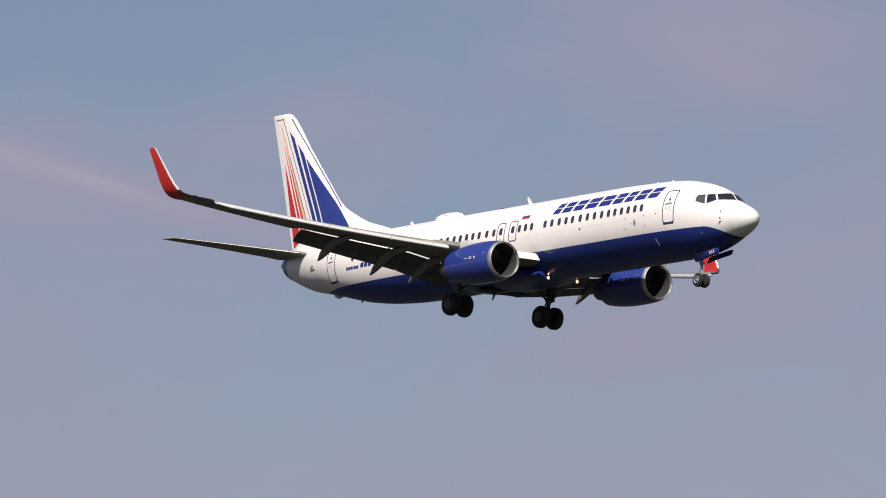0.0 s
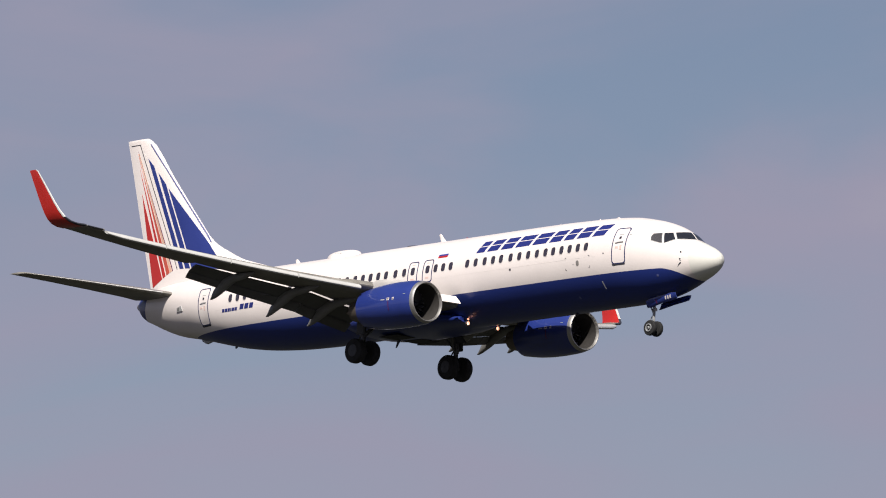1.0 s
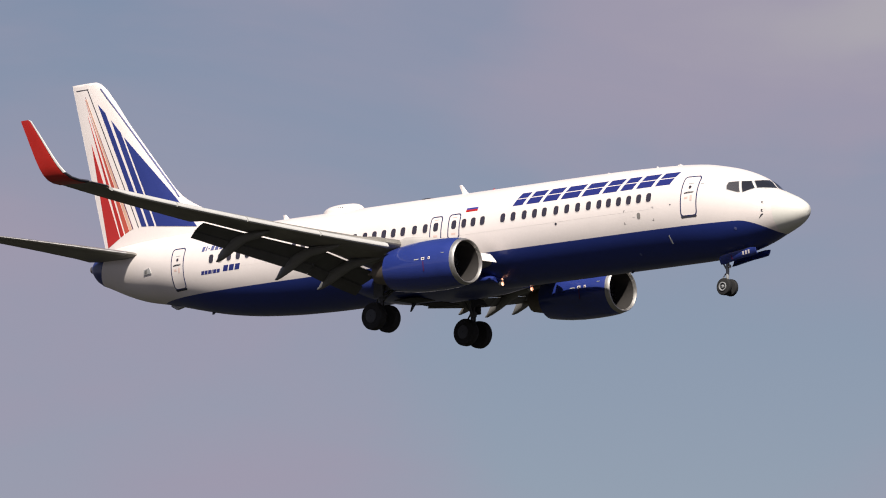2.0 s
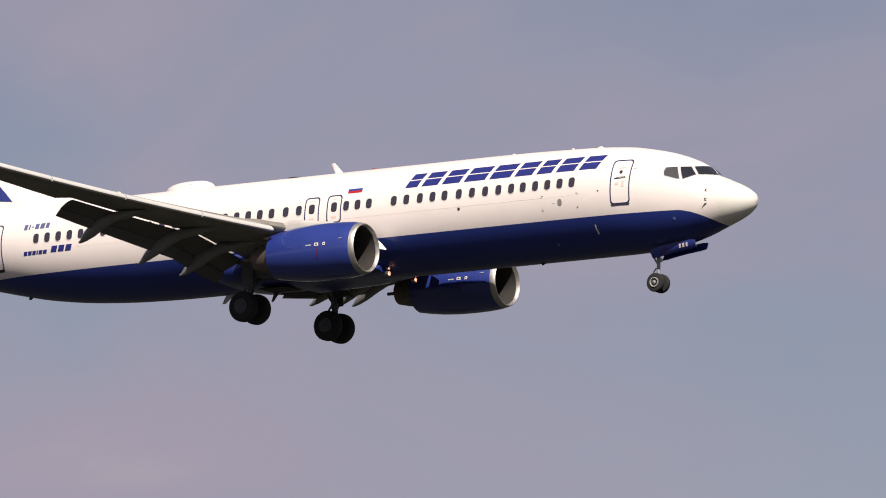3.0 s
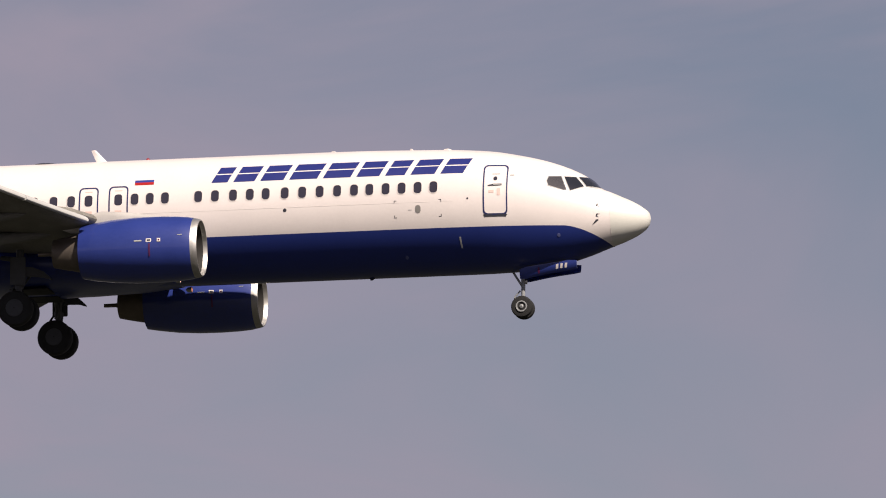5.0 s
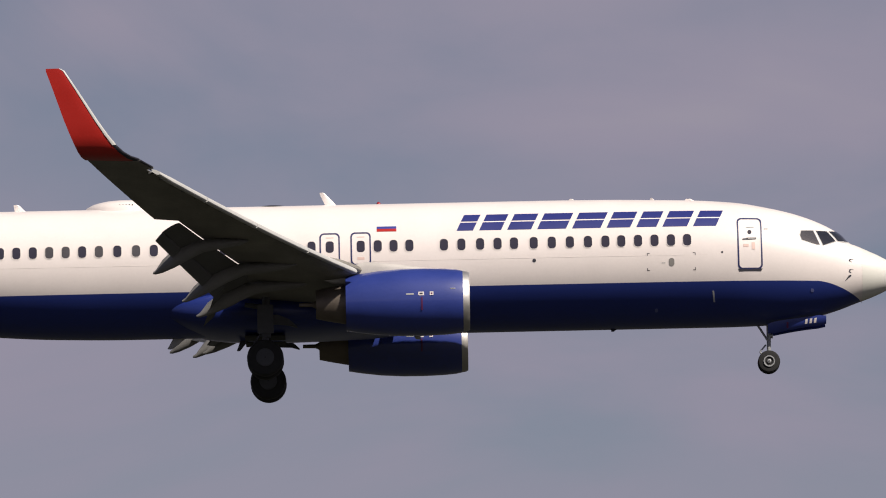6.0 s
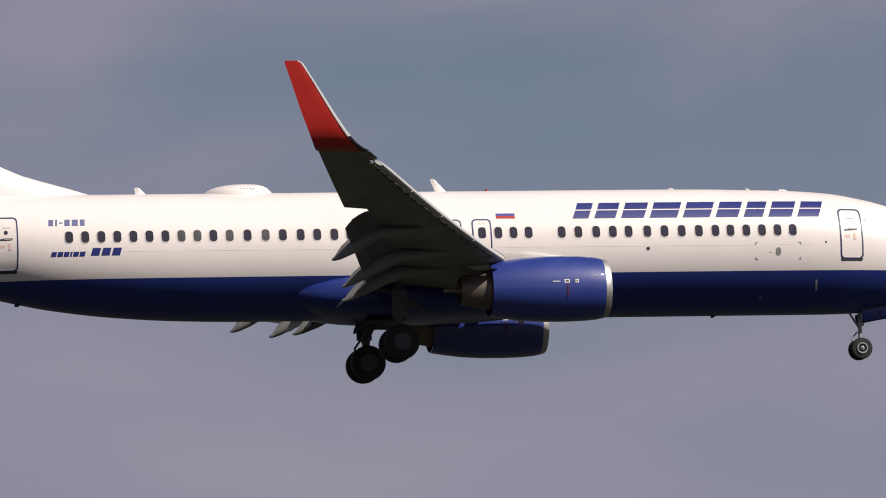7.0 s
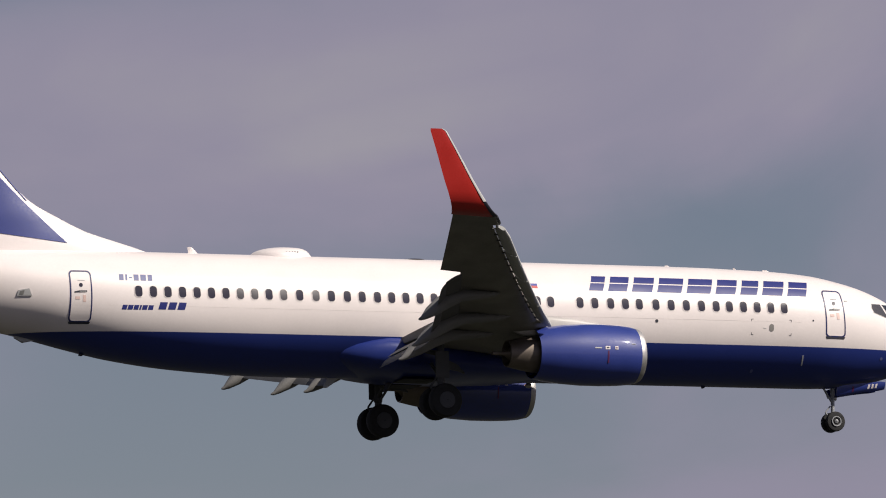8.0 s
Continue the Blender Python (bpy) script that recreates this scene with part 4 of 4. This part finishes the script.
def small_marks(side):
    def plate(name, x0, x1, z0, z1, mat, label="", off=.006, lean=0.0, parent=jet):
        return inlay(name, [(x0, z0), (x1, z0), (x1 + lean, z1), (x0 + lean, z1)], side, mat, parent, label, off=off)
    fl = plate("flag", -16.22, -15.61, .84, 1.10, white, "small white, blue and red flag", off=.005)
    plate("flag_stripe", -16.22, -15.61, .93, 1.01, flag_blue, off=.008, parent=fl)
    plate("flag_stripe", -16.22, -15.61, .84, .93, red, off=.008, parent=fl)
    # bars in place of the registration and the maker's words
    x = -30.56
    for w in (.15, .06, .10, .17, .19, .15):
        plate("registration_bar", x, x + w, .74 if w > .1 or w == .06 else .82, .95 if w > .1 or w == .06 else .86, worn_blue, lean=.02)
        x += w + .065
    x = -30.52
    for w in (.16, .17, .16, .06, .17, .17):
        plate("maker_bar", x, x + w, -.24, -.09, title_blue, lean=.04)
        x += w + .035
    for i in range(3):
        plate("maker_bar", -29.26 + i * .33, -29.26 + i * .33 + .26, -.22, .02, title_blue, lean=.07)
    inlay("access_disc", round_loop(-7.20, -7.03, -.44, -.19, .08), side, material("disc_grey", (.22, .21, .20), .5) if side < 0 else bpy.data.materials["disc_grey"], jet, "small grey oval plate", off=.008)
    inlay("vent_disc", round_loop(-11.42, -11.31, -.24, -.13, .05), side, dark, jet, off=.008)
    for x in (-7.87, -6.37):
        for z in (-.03, -.57):
            s = 1 if x < -7 else -1
            t = -1 if z > -.3 else 1
            inlay("corner_mark", [(x, z), (x + s * .08, z), (x + s * .08, z + t * .015), (x + s * .015, z + t * .015), (x + s * .015, z + t * .08), (x, z + t * .08)][::s * t], side, dark, jet, off=.006)
    inlay("vent_dot", round_loop(-5.57, -5.51, -.06, 0.0, .028), side, dark, jet, off=.008)
    plate("disc_tab", -7.42, -7.31, -.345, -.325, pale)
    for x0, z0 in ((-7.6, -1.72), (-2.75, -1.20)):
        inlay("drain_disc", round_loop(x0 - .05, x0 + .05, z0 - .05, z0 + .05, .045), side, worn_blue, jet, off=.008)
    plate("pale_slot", -5.83, -5.78, -1.52, -1.2, pale, lean=-.03)
    for z, w in ((-.25, .10), (-.56, .09)):
        q = on_skin(-1.56, z, side, .0)
        n = on_skin(-1.56, z, side, .05)
        bm = tube(q, n, .022)
        tube(n, n + Vector((w, 0, 0)), .013, .008, bm=bm)
        part("air_probe", bm, dark, jet, "small dark air data probe")
    inlay("probe_vane", [(-1.60, -.80), (-1.52, -.74), (-1.53, -.71), (-1.60, -.73), (-1.72, -.90)], side, dark, jet, "small dark angle vane", off=.012)
    # nose cone joint, panel seams
    inlay("seam", [(-1.18, -1.45), (-1.165, -1.45), (-1.165, .26), (-1.18, .26)], side, seam_paint, jet, off=.003, step=.05)
    inlay("seam", [(-31.0, -.1), (-6.0, -.1), (-6.0, -.108), (-31.0, -.108)], side, seam_paint, jet, off=.003, xstep=1.0)
    inlay("rear_vent", [(-34.05, .18), (-33.55, .18), (-33.65, .42), (-34.0, .36)], side, pale, jet, "pale open vent flap near the tail", off=.03)
    inlay("rear_vent_slot", [(-33.98, .21), (-33.84, .21), (-33.80, .36), (-33.95, .33)], side, fairing_grey, jet, off=.035)
    plate("door_hinge", -4.22, -4.1, .70, .73, pale, off=.012)


for sd in (-1, 1):
    title_row(sd)
    small_marks(sd)


def roof_and_belly_bits():
    # long low aerial dome
    lift = smooth_curve([0, .03, .12, .25, .45, .62, .85, .97, 1.0], [.02, .10, .24, .30, .31, .29, .20, .08, .02])
    rings = []
    for i in range(33):
        u = i / 32
        half = .62 * (1 - abs(2 * u - 1) ** 2.6) + .03
        rings.append([(-23.1 - 2.2 * u, half * math.cos(math.pi * j / 14), 1.80 + (lift(u) + .12) * math.sin(math.pi * j / 14) ** .8) for j in range(15)])
    dome = part("aerial_dome", loft(rings), white, jet, "low white aerial dome on the roof")
    for sd in (-1, 1):
        for i in range(5):
            part("bolt", box((-23.8 - .1 * i, sd * .575, 2.02), (.035, .03, .025), bevel=.006), dark, dome)

    def blade(x, h, ch, z0, mat, rake=.25, t=.03, down=1):
        rg = []
        for f in (0, .5, .95, 1.0):
            c = ch * (1 - .6 * f) * (1 if f < 1 else .6)
            x0 = x - rake * f
            rg.append([(x0 + a * c, b, z0 + down * h * f) for a, b in ((.5, 0), (.2, t), (-.5, 0), (.2, -t))])
        part("blade_aerial", loft(rg), mat, jet, "small blade aerial")

    blade(-17.6, .47, .38, 1.88, white, rake=.32)
    blade(-27.3, .26, .38, 1.90, white, rake=.15)
    blade(-7.6, .09, .15, 1.88, white, rake=.05)
    blade(-10.1, .08, .25, 1.91, white, rake=.05)
    blade(-6.45, .07, .35, 1.85, white, rake=.05)
    blade(-20.4, .34, .26, -2.24, dark, rake=.2, down=-1)
    blade(-22.4, .36, .42, -2.12, pale, rake=.33, down=-1)
    blade(-31.3, .15, .3, -1.45, dark, rake=.1, down=-1)
    blade(-8.9, .08, .2, -2.13, dark, rake=.05, down=-1)
    part("beacon", spin([(0, .07), (.05, .065), (.09, .04), (.105, .01)], (0, 0, 0), n=16, caps=True), beacon_red, jet, "red roof beacon")
    bpy.data.objects["beacon"].matrix_basis = pose(-16.15, 0, 1.92, 0, -90, 0)
    part("roof_plate", spin([(0, .45), (.03, .42), (.05, .3)], (0, 0, 0), n=20, caps=True), dark, jet)
    bpy.data.objects["roof_plate"].matrix_basis = pose(-19.45, 0, 1.895, 0, -90, 0)
    part("tail_skid", loft([[(x, w, z), (x, -w, z), (x, -w, z - h), (x, w, z - h)] for x, w, z, h in ((-33.0, .06, -1.0, .12), (-33.4, .08, -.9, .3), (-33.7, .05, -.85, .2))]), pale, jet, "short tail skid")
    for y in (-.94, .89):
        # each glass lies back in a short tube, so that it shows from ahead only
        lm = part("landing_lamp", spin([(-.06, .03), (0, .085), (.13, .095), (.13, .085), (.06, .08), (.05, .01)], (-15.05, y, -2.12), n=18), steel, jet, "glowing landing lamp under the belly")
        part("lamp_glass", spin([(.055, .079), (.085, .05), (.09, .01)], (-15.05, y, -2.12), n=16, caps=True), lamp_hot, lm)
        part("small_lamp_tube", spin([(-.04, .02), (0, .055), (.075, .06), (.075, .052), (.03, .05), (.02, .01)], (-15.02, y + .02, -1.93), n=16), steel, lm)
        part("small_lamp_glass", spin([(.025, .049), (.04, .03), (.045, .01)], (-15.02, y + .02, -1.93), n=14, caps=True), lamp_hot, lm)
    # flat black plates paint in the dark of the open wheel wells
    for sd in (-1, 1):
        bm = box((-19.75, sd * .75, -2.275), (1.25, 1.1, .03), bevel=.01)
        part("wheel_well_plate", bm, black, jet, "black plate painted for the dark of a wheel bay")


roof_and_belly_bits()


def motions():
    walk(jet, [(t, pose(x, y, z, rx, ry, rz)) for t, x, y, z, rx, ry, rz in (
        (0, -332.184, 275.875, 61.009, -2.087, 0.045, 0.209),
        (0.5, -302.963, 275.903, 59.494, -2.005, -0.050, 0.148),
        (1, -273.756, 275.947, 57.982, -1.922, -0.145, 0.086),
        (1.5, -244.563, 276.009, 56.472, -1.372, -0.240, 0.024),
        (2, -215.383, 276.087, 54.966, -0.822, -0.334, -0.038),
        (2.5, -186.217, 276.182, 53.463, -0.452, -0.429, -0.100),
        (3, -157.065, 276.294, 51.962, -0.083, -0.524, -0.161),
        (3.5, -127.926, 276.423, 50.465, -0.167, -0.619, -0.223),
        (4, -98.801, 276.568, 48.970, -0.252, -0.713, -0.285),
        (4.5, -69.689, 276.730, 47.478, -0.708, -0.808, -0.347),
        (5, -40.591, 276.908, 45.989, -1.163, -0.903, -0.409),
        (5.5, -11.507, 277.105, 44.503, -0.361, -0.998, -0.471),
        (6, 17.563, 277.319, 43.020, 0.442, -1.093, -0.532),
        (6.5, 46.620, 277.549, 41.540, 0.354, -1.187, -0.594),
        (7, 75.664, 277.795, 40.063, 0.267, -1.282, -0.656),
        (7.5, 104.693, 278.058, 38.589, -0.604, -1.377, -0.718),
        (8, 133.709, 278.337, 37.117, -1.476, -1.472, -0.780),
    )])


motions()
